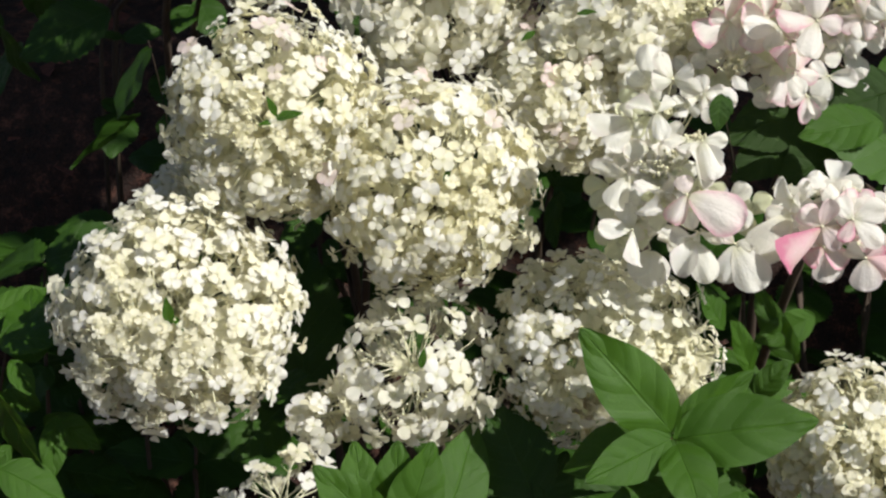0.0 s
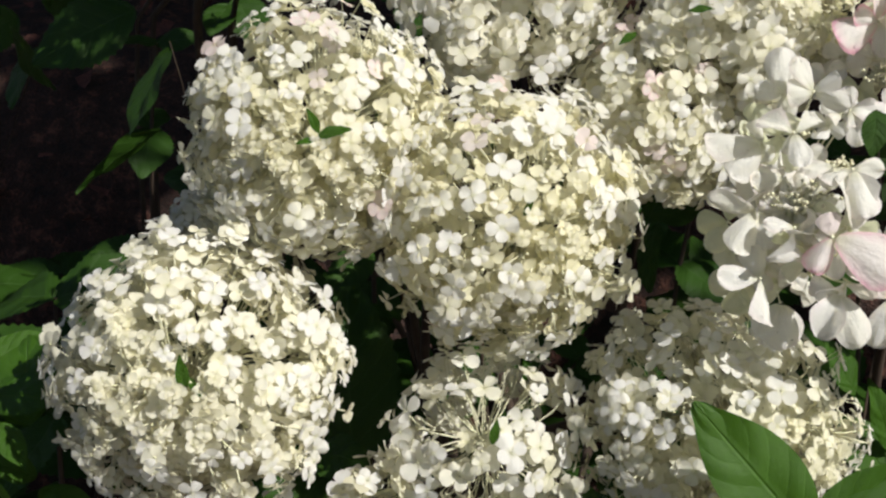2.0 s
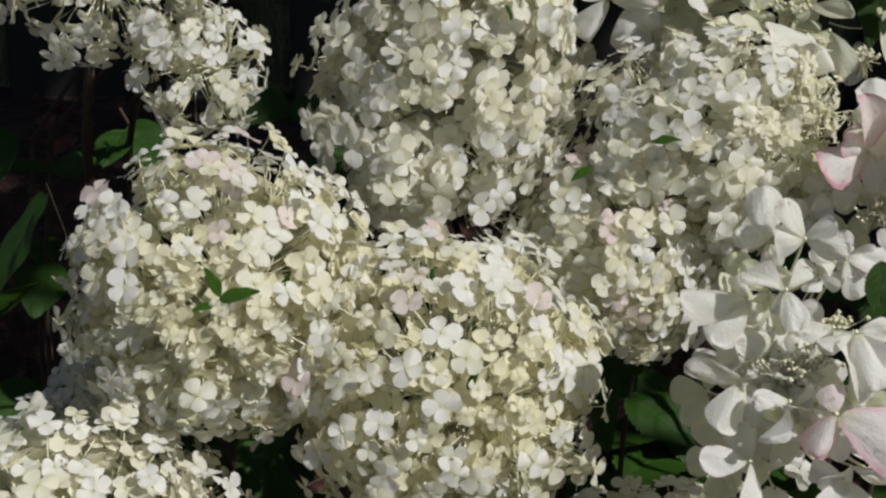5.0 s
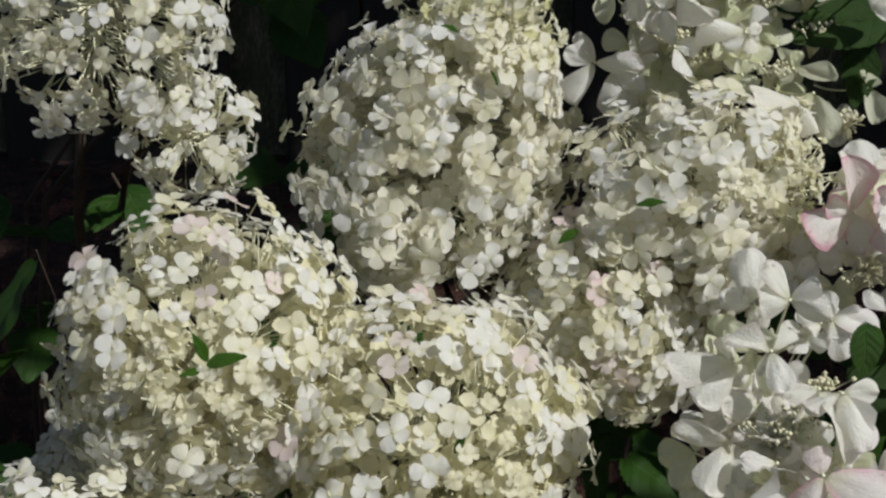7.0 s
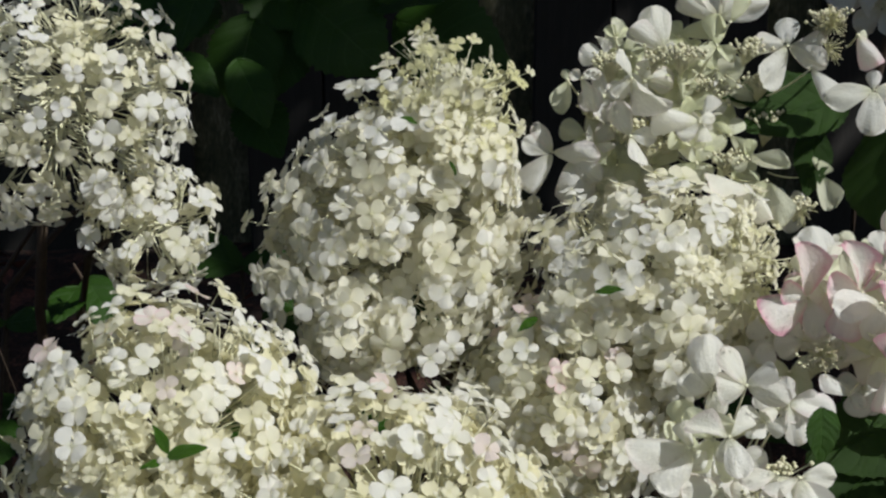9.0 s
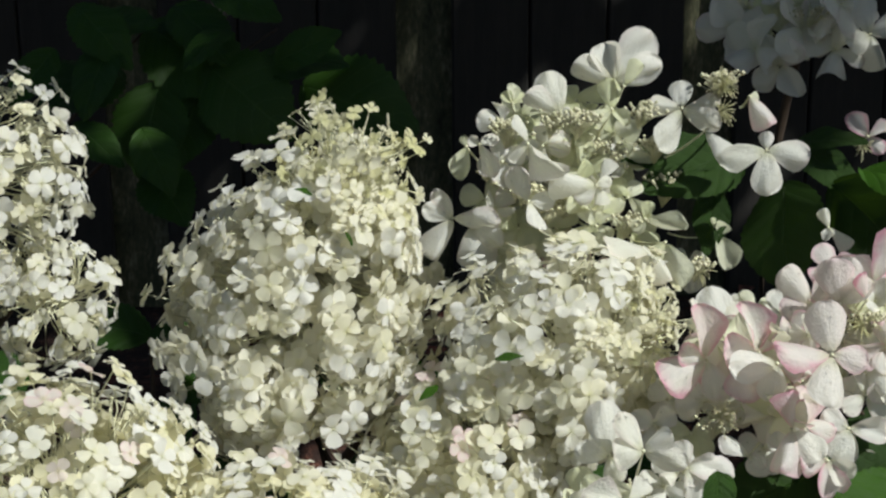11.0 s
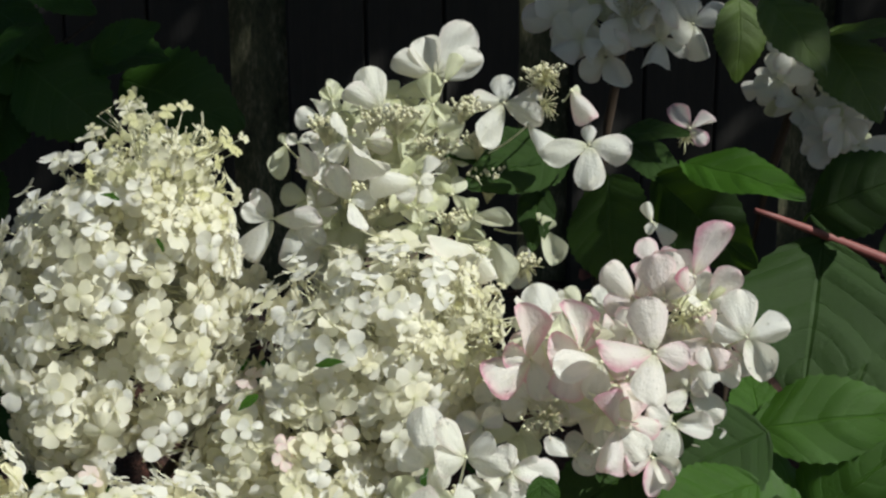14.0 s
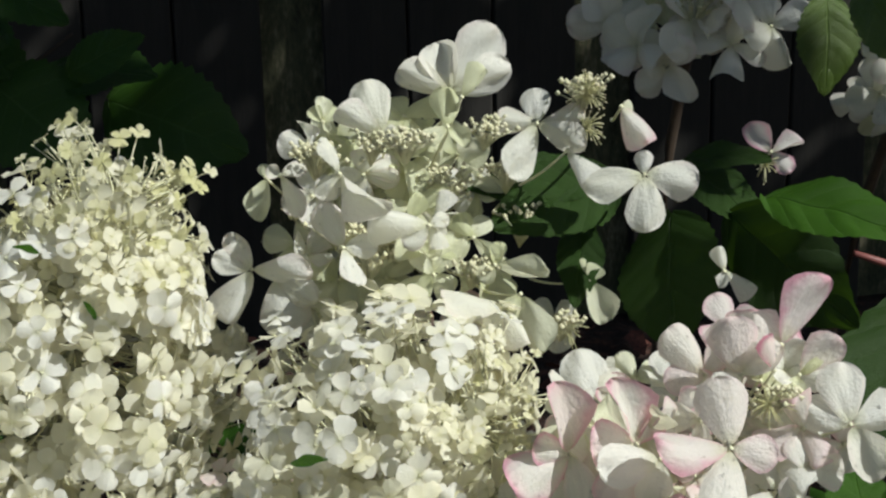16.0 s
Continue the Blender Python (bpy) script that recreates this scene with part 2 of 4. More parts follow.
def floret_mesh(name, material, seed, across=4, along=5):
    """A small four-petalled floret of unit radius facing +z, with its round middle."""
    rnd = random.Random(seed)
    bm = bmesh.new()
    tilt = rnd.uniform(-14, 6)
    for k in range(4):
        s = rnd.uniform(0.82, 1.0) * (0.88 if k % 2 else 1.0)
        m = pose(0, 0, 0.04 * (k % 2), rnd.uniform(-12, 12), tilt + rnd.uniform(-10, 8), 90 * k + rnd.uniform(-9, 9)) @ Matrix.Scale(s, 4)
        petal_into(bm, m, across, along, rnd.uniform(-0.30, 0.25), rnd.uniform(-0.22, 0.10), rnd.uniform(0.84, 1.02), 0.03, rnd.uniform(0, 6))
    bead(bm, (0, 0, 0.05), 0.085)
    return to_mesh(name, bm, material)


FLORETS = [floret_mesh("floret", PETAL_SMALL, s) for s in range(12)]
FLORETS_TIP = [floret_mesh("young_floret", PETAL_YOUNG, 20 + s) for s in range(4)]
FLORETS_YOUNG = [floret_mesh("young_floret", PETAL_TIP, 30 + s) for s in range(4)]
FLORETS_BLUSH = [floret_mesh("blush_floret", PETAL_BLUSH, 40 + s) for s in range(3)]


def facing(normal, roll):
    q = Vector(normal).to_track_quat("Z", "Y")
    return q.to_matrix().to_4x4() @ pose(0, 0, 0, 0, 0, math.degrees(roll))


CROWN_A, CROWN_B = Vector((0.05, 0.50, 0.0)), Vector((0.48, 0.50, 0.0))


def cane_from(base, axis, crown, bm, origin, r=0.004):
    """A woody cane from the ground to the foot of a flower head."""
    foot = Vector((crown.x + (base.x - crown.x) * 0.3, crown.y, 0.0))
    via = base - axis * 0.30 + Vector((0, 0.08, -0.12))
    mid = Vector((foot.x * 0.7 + base.x * 0.3, foot.y, base.z * 0.5))
    pts = bend(foot, mid, (foot + mid) / 2, 3)[:-1] + bend(mid, base, via, 7)
    tube(bm, [p - origin for p in pts], r * 1.7, r, 6)


def panicle(center, axis, across, length, count, size, seed, label, tip=0.30, blush=0.0, back=2.45, crown=CROWN_A, lump=0.16, core=2.8, taper=0.0, young_size=0.62, trim=0.945, extra=0, loose=0.14):
    """A dense flower head: florets on stalks set round an axis. across and length are its half sizes."""
    rnd = random.Random(seed)
    center, axis = Vector(center), Vector(axis).normalized()
    side = axis.orthogonal().normalized()
    other = axis.cross(side)
    across, length = across * trim, length * trim
    head = thing("hydrangea_flower_head", center, label, "flower", "small-petalled hydrangea flower heads")
    stalks, buds, inner, heart = bmesh.new(), bmesh.new(), bmesh.new(), bmesh.new()
    base = -axis * length * 0.95
    tube(stalks, [base, axis * length * 0.68], 0.0026, 0.0009, 5)
    golden = math.pi * (3 - 5 ** 0.5)
    zmin = math.cos(back)
    forks = [axis * length * (-0.7 + 1.36 * i / 15) for i in range(16)]
    for i in range(count + extra):
        z = 1 - (1 - zmin) * (i + 0.5) / count
        th = math.acos(max(-1.0, z)) + rnd.gauss(0, 0.05) if i < count else 0.0
        ph = i * golden + rnd.gauss(0, 0.12)
        out = axis * math.cos(th) * length + (side * math.cos(ph) + other * math.sin(ph)) * math.sin(th) * across * (1 - taper * math.cos(th))
        if i >= count:
            # opening florets crowd round the tip of the axis
            a = rnd.uniform(0.40, 0.88) if rnd.random() < 0.62 else rnd.uniform(0.84, 0.99)
            spoke = side * math.cos(ph) + other * math.sin(ph)
            wide = rnd.uniform(0.72, 1.06) if a < 0.84 else math.sqrt(rnd.random()) * (1.1 - 3 * (a - 0.84))
            out = axis * length * a + spoke * across * 0.56 * wide
        elif extra and th < tip * 0.66:
            continue
        n = noise.noise(out * 28 + Vector((seed, 0, 0))) + 0.6 * noise.noise(out * 62 + Vector((0, seed, 0)))
        out = out * (1 + lump * n + rnd.choice((rnd.uniform(-0.12, -0.02), rnd.uniform(-0.03, 0.05))))
        normal = (axis * math.cos(th) / length + (side * math.cos(ph) + other * math.sin(ph)) * math.sin(th) / across).normalized()
        if i >= count:
            normal = (spoke * 0.7 + Vector((0.1, -0.6, 0.3))).normalized()
        face = (normal + (0.22 if i < count else 0.5) * Vector((rnd.gauss(0, 1), rnd.gauss(0, 1), rnd.gauss(0, 1))) + Vector((0.12, -0.14, 0.20))).normalized()
        crest = normal.z > 0.55 and i < count
        if crest:
            # the upper side is looser, its florets standing out on bare stalks
            if rnd.random() < loose:
                continue
            out = out * rnd.uniform(0.93, 1.03)
        young = i >= count or th < tip * rnd.uniform(0.6, 1.3)
        s = size * rnd.uniform(0.72, 1.18) * (young_size if young else 1.0)
        meshes = FLORETS_TIP if i >= count else FLORETS_YOUNG if young else FLORETS_BLUSH if rnd.random() < blush * (6 if crest else 1) else FLORETS
        ob = new("floret", meshes[rnd.randrange(len(meshes))])
        ob.parent = head
        ob.matrix_local = Matrix.Translation(out) @ facing(face, rnd.uniform(0, 6.28)) @ Matrix.Scale(s, 4)
        fork = min(forks, key=lambda f: (f - out * 0.62).length)
        knee = fork + (out - fork) * 0.55 + Vector((rnd.gauss(0, 1), rnd.gauss(0, 1), rnd.gauss(0, 1))) * 0.004
        tube(stalks, bend(fork, out, knee + (knee - (fork + out) / 2) * 1.5 - Vector((0, 0, 0.006)), 4), 0.00065, 0.0004, 3)
        if rnd.random() < 0.6:
            for _ in range(3):
                b = knee + (out - knee) * rnd.uniform(0.1, 0.9) + Vector((rnd.gauss(0, 1), rnd.gauss(0, 1), rnd.gauss(0, 1))) * 0.004
                bead(buds, b, rnd.uniform(0.0008, 0.0016))
                tube(stalks, [knee, b], 0.0004, 0.0003, 3)
        depth = core * (0.45 if crest and loose else 1.0) * (0.8 if young and young_size < 0.6 else 1.0)
        if i >= count:
            depth = 0.2
        if young and i < count:
            for _ in range(3):
                p = out * rnd.uniform(0.74, 0.97) + Vector((rnd.gauss(0, 1), rnd.gauss(0, 1), rnd.gauss(0, 1))) * 0.005
                m = Matrix.Translation(p) @ facing((normal + Vector((rnd.gauss(0, 0.4), rnd.gauss(0, 0.4), rnd.gauss(0, 0.4)))).normalized(), rnd.uniform(0, 6.28)) @ Matrix.Scale(size * rnd.uniform(0.40, 0.62), 4)
                for k in range(4):
                    petal_into(heart, m @ pose(0, 0, 0, 0, rnd.uniform(-40, 0), 90 * k), 2, 3, 0.2, 0.0)
        for _ in range(int(depth + rnd.random())):
            p = out * rnd.uniform(0.72, 0.95) + Vector((rnd.gauss(0, 1), rnd.gauss(0, 1), rnd.gauss(0, 1))) * 0.003
            m = Matrix.Translation(p) @ facing((normal + Vector((rnd.gauss(0, 0.5), rnd.gauss(0, 0.5), rnd.gauss(0, 0.5)))).normalized(), rnd.uniform(0, 6.28)) @ Matrix.Scale(size * rnd.uniform(0.75, 1.0), 4)
            for k in range(4):
                petal_into(inner, m @ pose(0, 0, 0, 0, rnd.uniform(-20, 15), 90 * k), 2, 4, 0.2, -0.1, 1.0)
    part("flower_stalk", stalks, STALK, head, "pale green branching flower stalks")
    part("bud", buds, BUD, head)["kind"] = "stuff"
    # yellowish inner florets, their tint also putting warm shadow into the depths
    part("inner_floret", inner, PETAL_TIP, head)["kind"] = "stuff"
    if len(heart.verts):
        part("opening_floret", heart, PETAL_TIP, head, "tiny yellowish opening florets")["kind"] = "stuff"
    else:
        heart.free()
    cane = bmesh.new()
    cane_from(center + base, axis, crown, cane, center)
    part("cane", cane, CANE, head, "brown woody cane")
    return head


def petal_mesh(material, seed, pinch=0.0):
    rnd = random.Random(seed)
    bm = bmesh.new()
    petal_into(bm, Matrix(), 12, 10, rnd.uniform(-0.60, 0.50), rnd.uniform(-0.46, 0.14), 0.95, rnd.uniform(0.03, 0.075), rnd.uniform(0, 6), ridge=0.010)
    return to_mesh("petal", bm, material)


PETALS = {key: [petal_mesh(m, 60 + 10 * k + s) for s in range(7)]
          for k, (key, m) in enumerate((("white", PETAL_WHITE), ("pink", PETAL_PINK), ("rose", PETAL_ROSE), ("green", PETAL_GREEN)))}


WATER, wt, wo = mat("water")
wg = node(wt, "ShaderNodeBsdfGlossy", {"Roughness": 0.03})
wl = node(wt, "ShaderNodeBsdfTransparent", {"Color": (0.97, 0.97, 0.97, 1)})
wf = node(wt, "ShaderNodeFresnel", {"IOR": 1.33})
wx = node(wt, "ShaderNodeMixShader", {0: wf.outputs[0], 1: wl.outputs[0], 2: wg.outputs[0]})
wt.links.new(wx.outputs[0], wo.inputs[0])


def big_floret(head, at, face, size, hue, rnd, closed=0.0):
    """A large floret on its stalk, with petals of its own; closed folds them forward."""
    face = Vector(face).normalized()
    at = Vector(at)
    local = at - head.location
    bm = bmesh.new()
    bead(bm, (0, 0, 0.0012), 0.0016)
    m = Matrix.Translation(local) @ facing(face, rnd.uniform(0, 6.28))
    inv = m.inverted()
    root = local - local.normalized() * min(local.length * 0.7, 1.2 * size) + Vector((0, 0.020, -0.014))
    tube(bm, bend(inv @ root, (0, 0, 0), inv @ ((root + local) / 2 + Vector((0, 0.012, -0.008))), 7), 0.0008, 0.0005, 4)
    ob = part("floret", bm, STALK, head)
    ob.matrix_local = m
    for k in range(4):
        me = PETALS[hue][rnd.randrange(7)]
        p = new("petal", me)
        p.parent = ob
        s = size * rnd.uniform(0.85, 1.08)
        pm = pose(0, 0, 0.0006 * (k % 2), rnd.uniform(-22, 22), -closed + rnd.uniform(-30, 20), 90 * k + rnd.uniform(-9, 9)) @ Matrix.Diagonal((s, s * rnd.uniform(0.70, 0.95), s, 1))
        p.matrix_local = pm
    return ob


FRONT = Vector((-0.08, -0.92, 0.38)).normalized()
ACROSS = Vector((0, 0, 1)).cross(FRONT).normalized()
UPWARD = FRONT.cross(ACROSS)


def bloom(head, at, hue, *petals):
    """A large floret at its place. Each petal: the angle at which it spreads, its length in mm, its width to that length,
    how far it lifts to the front and how far it twists, in degrees; and a hue of its own where it differs."""
    rnd = random.Random(str(at))
    at = Vector(at)
    local = at - head.location
    bm, drops = bmesh.new(), bmesh.new()
    bead(bm, (0, 0, 0), 0.0015)
    root = -local.normalized() * min(local.length * 0.7, 0.03) + Vector((0, 0.020, -0.014)) if local.length < 0.11 else Vector((0.004, 0.034, -0.012))
    tube(bm, bend(root, (0, 0, 0), root / 2 + Vector((0, 0.010, -0.008)), 7), 0.0009, 0.0006, 4)
    floret = part("floret", bm, STALK, head, at=local)
    for angle, length, wide, lift, twist, *own in petals:
        me = PETALS[own[0] if own else hue][rnd.randrange(7)]
        a, l, k = radians(angle), radians(lift), length * 0.00095
        x = math.cos(l) * (math.cos(a) * ACROSS + math.sin(a) * UPWARD) + math.sin(l) * FRONT
        y = FRONT.cross(x).normalized()
        m = Matrix((x, y, x.cross(y))).transposed().to_4x4() @ pose(0, 0, 0, twist + rnd.uniform(-14, 14))
        petal = new("petal", me)
        petal.parent = floret
        petal.matrix_local = m = m @ Matrix.Diagonal((k, k * (0.18 + 0.82 * wide), k, 1))
        for _ in range(rnd.randrange(2, 9) if head["dewy"] else 0):
            v = rnd.choice(me.vertices)
            if v.normal.z > 0.3:
                r = rnd.uniform(0.0003, 0.0009)
                bmesh.ops.create_icosphere(drops, subdivisions=1, radius=r, matrix=Matrix.Translation(m @ v.co + FRONT * r * 0.3))
    if len(drops.verts):
        part("dew_drop", drops, WATER, floret, "clear dew")["kind"] = "stuff"
    else:
        drops.free()


def stamen_tuft(head, at, spread, n, rnd, aim=(0, -0.7, 0.6)):
    """A star of thin pale stamens with tiny heads."""
    local, aim = Vector(at) - head.location, Vector(aim)
    st, bm = bmesh.new(), bmesh.new()
    for _ in range(n):
        d = (Vector((rnd.gauss(0, 1), rnd.gauss(0, 1), rnd.gauss(0, 1))) + aim).normalized() * spread * rnd.uniform(0.6, 1.1)
        tube(st, bend((local - aim * 0.004), local + d, local + d * 0.5 + Vector((0, 0, 0.002)), 3), 0.00042, 0.00024, 3)
        bead(bm, local + d, rnd.uniform(0.0004, 0.0007))
    part("stamen", st, PETAL_TIP, head, "fine cream stamens")
    part("stamen_tip", bm, PETAL_BLUSH, head)


def bud_tuft(head, at, spread, n, rnd):
    """A fuzzy tuft of tiny closed buds on fine stalks."""
    local = Vector(at) - head.location
    bm, st = bmesh.new(), bmesh.new()
    root = local + Vector((0, 0.010, -spread * 1.1))
    for _ in range(n * 3):
        d = Vector((rnd.gauss(0, 1), rnd.gauss(0, 0.8), rnd.gauss(0, 0.4) + 0.2)) * spread * 0.42
        bead(bm, local + d, rnd.uniform(0.0011, 0.0020))
        tube(st, bend(root, local + d, local + d * 0.3 - Vector((0, 0, spread * 0.3)), 2), 0.0004, 0.0003, 3)
    part("bud_tuft", bm, BUD, head, "tight pale green buds")
    part("bud_stalk", st, STALK, head)


def leaf_mesh(material, seed, width=0.5, fold=0.22, droop=0.18, teeth=0.0):
    """A pointed oval leaf of unit length along +x, facing +z, with a folded midrib."""
    rnd = random.Random(seed)
    bm = bmesh.new()
    uv = bm.loops.layers.uv.get("uv") or bm.loops.layers.uv.new("uv")
    grid, na, nl = [], 8, 26
    ph = rnd.uniform(0, 6)
    for j in range(nl + 1):
        v = j / nl
        w = width * 0.5 * (math.sin(math.pi * v ** 0.88) ** 0.72) if 0 < j < nl else 0.008
        row = []
        for i in range(na + 1):
            u = 2 * i / na - 1
            ww = w * (1 + teeth * (0.5 if (j % 2) else -0.5) * (abs(u) == 1))
            x = v - 0.03 * abs(u) * (v < 0.95)
            z = fold * abs(u) * w - fold * 0.55 * w * u * u - droop * v * v + 0.022 * math.sin(9 * v + ph) * abs(u) * u + 0.01 * math.sin(16 * v - 5 * abs(u))
            row.append((bm.verts.new((x, u * ww, z)), (u, v)))
        grid.append(row)
    for r, s in zip(grid, grid[1:]):
        for i in range(na):
            q = (r[i], s[i], s[i + 1], r[i + 1])
            f = bm.faces.new([c[0] for c in q])
            for lo, c in zip(f.loops, q):
                lo[uv].uv = c[1]
    return to_mesh("leaf", bm, material)


LEAVES = [leaf_mesh(LEAF, 100 + s, 0.46 + 0.04 * s, 0.34, 0.10 + 0.05 * s) for s in range(4)]
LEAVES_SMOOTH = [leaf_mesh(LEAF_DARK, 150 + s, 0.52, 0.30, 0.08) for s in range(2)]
LEAVES_BROAD = [leaf_mesh(LEAF_BROAD, 110 + s, 0.60 + 0.06 * s, 0.18, 0.14, 0.06) for s in range(3)]
LEAVES_LIGHTENED = [leaf_mesh(LEAF_LIGHTENED, 130 + s, 0.52 + 0.06 * s, 0.3, 0.12 + 0.06 * s, 0.08) for s in range(4)]
# broad leaves in the lighter leaf colour, for the branch that looks sunlit
LEAVES_SUNNY = [leaf_mesh(LEAF, 140 + s, 0.56 + 0.06 * s, 0.2, 0.14, 0.06) for s in range(3)]
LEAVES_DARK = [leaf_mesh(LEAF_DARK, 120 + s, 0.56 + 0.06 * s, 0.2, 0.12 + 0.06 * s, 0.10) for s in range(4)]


def leaf(parent, base, tip, face, pool, rnd, width=1.0):
    """A leaf from base to tip whose upper side looks towards face."""
    base, tip = Vector(base), Vector(tip)
    x = tip - base
    length = x.length
    x.normalize()
    z = Vector(face).normalized()
    y = z.cross(x).normalized()
    z = x.cross(y)
    m = Matrix((x, y, z)).transposed().to_4x4()
    ob = new("leaf", pool[rnd.randrange(len(pool))])
    ob.parent = parent
    ob.matrix_local = Matrix.Translation(base - parent.location) @ m @ Matrix.Diagonal((length, length * width, length, 1))
    return ob


def shoot(base, top, via, leaves, label, pool, seed, material=CANE, r=0.0035, group="leafy hydrangea shoots"):
    """A leafy shoot: a stem and the leaves given as (base, tip, face, width)."""
    rnd = random.Random(seed)
    ob = thing("leafy_shoot", base, label, "plant", group)
    bm = bmesh.new()
    foot = Vector((base[0], base[1], ground_z(base[0], base[1]) - 0.01))
    path = bend(base, top, via, 9)
    if base[2] > foot.z + 0.03:
        path = bend(foot, path[0] + (path[1] - path[0]) * 0.5, (foot + path[0]) / 2 + Vector((0.0, 0.0, 0.25 * (base[2] - foot.z))), 5) + path[1:]
    tube(bm, [p - Vector(base) for p in path], r * 1.5, r * 0.3, 6)
    part("stem", bm, material, ob)
    for b, t, f, w in leaves:
        leaf(ob, b, t, f, pool, rnd, w)
    return ob


def wild_shoot(base, top, pairs, size, seed, label, pool, group, spread=1.0, lean=(0, -0.4, 0.5)):
    """A shoot with leaves in crossed pairs up its length."""
    rnd = random.Random(seed)
    base, top = Vector(base), Vector(top)
    ob = thing("leafy_shoot", base, label, "plant", group)
    bm = bmesh.new()
    via = (base + top) / 2 + Vector((rnd.gauss(0, 0.06), rnd.gauss(0, 0.04), 0.1))
    pts = bend(base, top, via, 12)
    tube(bm, [p - base for p in pts], 0.005, 0.002, 5)
    part("stem", bm, CANE, ob)
    up = (top - base).normalized()
    a0 = rnd.uniform(0, 3.14)
    for k in range(pairs):
        t = 1 - 0.75 * (k / max(1, pairs - 1)) ** 1.1
        at = pts[min(12, int(t * 12))]
        for h in range(2):
            a = a0 + k * 1.57 + h * math.pi + rnd.gauss(0, 0.25)
            s = up.orthogonal().normalized()
            o = s * math.cos(a) + up.cross(s) * math.sin(a)
            d = (o * spread + up * rnd.uniform(0.0, 0.5) + Vector((0, 0, rnd.uniform(-0.35, 0.1)))).normalized()
            ln = size * rnd.uniform(0.75, 1.15) * (0.75 if k == 0 else 1)
            leaf(ob, at, at + d * ln, Vector(lean) + up * 0.6 + Vector((rnd.gauss(0, 0.3), rnd.gauss(0, 0.3), 0.2)), pool, rnd, rnd.uniform(0.9, 1.1))
    return ob


# ---- setting ----
def ground_z(x, y):
    t = min(1.0, max(0.0, (y - 0.55) / 0.85))
    rough = 0.03 * noise.noise((x * 2, y * 2, 0)) + 0.012 * noise.noise((x * 9, y * 9, 3)) if abs(x) < 3 and abs(y) < 3 else 0
    return 0.8 * t * t * (3 - 2 * t) + rough


gm = bmesh.new()
steps = [-60, -15, -4] + [-2 + 0.1 * i for i in range(41)] + [4, 15, 60]
vs = [[gm.verts.new((x, y, ground_z(x, y))) for x in steps] for y in steps]
for a, b in zip(vs, vs[1:]):
    for i in range(len(steps) - 1):
        gm.faces.new((a[i], a[i + 1], b[i + 1], b[i]))
ground = new("ground", to_mesh("ground", gm, SOIL))
tagged(ground, "dark damp mulched garden soil", "ground", kind="structure")

FENCE_Y = 1.75
fence = thing("fence", (0, FENCE_Y, 0), "dark stained board fence with mossy back boards", "fence", kind="structure")


def board_mesh(width, height, thick, material, seed):
    rnd = random.Random(seed)
    bm = bmesh.new()
    rows = []
    for j in range(9):
        z = height * j / 8
        w = [rnd.uniform(-0.0015, 0.0015) for _ in range(2)]
        rows.append([bm.verts.new(c) for c in ((-width / 2 + w[0], 0.003, z), (-width / 2 + 0.003 + w[0], 0, z), (width / 2 - 0.003 + w[1], 0, z), (width / 2 + w[1], 0.003, z), (width / 2, thick, z), (-width / 2, thick, z))])
    for r, s in zip(rows, rows[1:]):
        for k in range(6):
            bm.faces.new((r[k], r[(k + 1) % 6], s[(k + 1) % 6], s[k]))
    bm.faces.new(rows[0][::-1])
    bm.faces.new(rows[-1])
    return to_mesh("board", bm, material, False)


GAP, WIDE, FENCE_X0 = 0.088, 0.128, 0.214
fronts = [board_mesh(WIDE - 0.003, 2.1, 0.02, BOARD, s) for s in range(3)]
backs = [board_mesh(GAP + 0.05, 2.1, 0.02, MOSS_BOARD, 9 + s) for s in range(2)]
PITCH = GAP + 3 * WIDE
for i in range(-4, 6):
    for k in range(3):
        part("board", fronts[(i + k) % 3], BOARD, fence, at=(FENCE_X0 + GAP / 2 + PITCH * i + WIDE * (k + 0.5), 0, 0.70))
    part("board", backs[i % 2], MOSS_BOARD, fence, "mossy weathered board", at=(FENCE_X0 + PITCH * i, 0.045, 0.70))
# unseen backing boards, added to stop sky light showing through the joints
sky_screen = board_mesh(3 * WIDE + 0.02, 2.1, 0.02, BOARD, 21)
for i in range(-4, 6):
    part("board", sky_screen, BOARD, fence, at=(FENCE_X0 + PITCH * (i + 0.5), 0.07, 0.70))
for z in (1.0, 2.5):
    rb = bmesh.new()
    bmesh.ops.create_cube(rb, size=1.0, matrix=Matrix.Diagonal((4.8, 0.022, 0.08, 1)))
    part("rail", rb, BOARD, fence, at=(0.1, 0.105, z))

# ---- small-petalled flower heads ----
BALL = "round creamy white hydrangea flower head"
heads = []
heads.append(panicle((-0.172, 0.085, 1.023), (-0.12, -0.95, 0.24), 0.0989, 0.0956, 300, 0.0099, 1, BALL + ", in full sun", tip=0.52, lump=0.12, loose=0.0, trim=0.985))
heads.append(panicle((-0.098, 0.160, 1.165), (0.0, -0.98, 0.14), 0.0910, 0.0859, 290, 0.0099, 2, BALL + ", greenish at its tip", tip=0.45, blush=0.01, young_size=0.6, lump=0.10, trim=0.955))
heads.append(panicle((0.028, 0.146, 1.113), (0.38, -0.88, 0.25), 0.0950, 0.0950, 300, 0.0099, 3, BALL + ", blushed pink on top", tip=0.35, blush=0.012, lump=0.12, trim=0.96))
heads.append(panicle((0.019, 0.100, 0.961), (-0.10, -0.75, 0.60), 0.0680, 0.0710, 105, 0.0118, 4, "loose creamy white hydrangea flower head, half shaded", tip=0.3, lump=0.3, core=0.7))
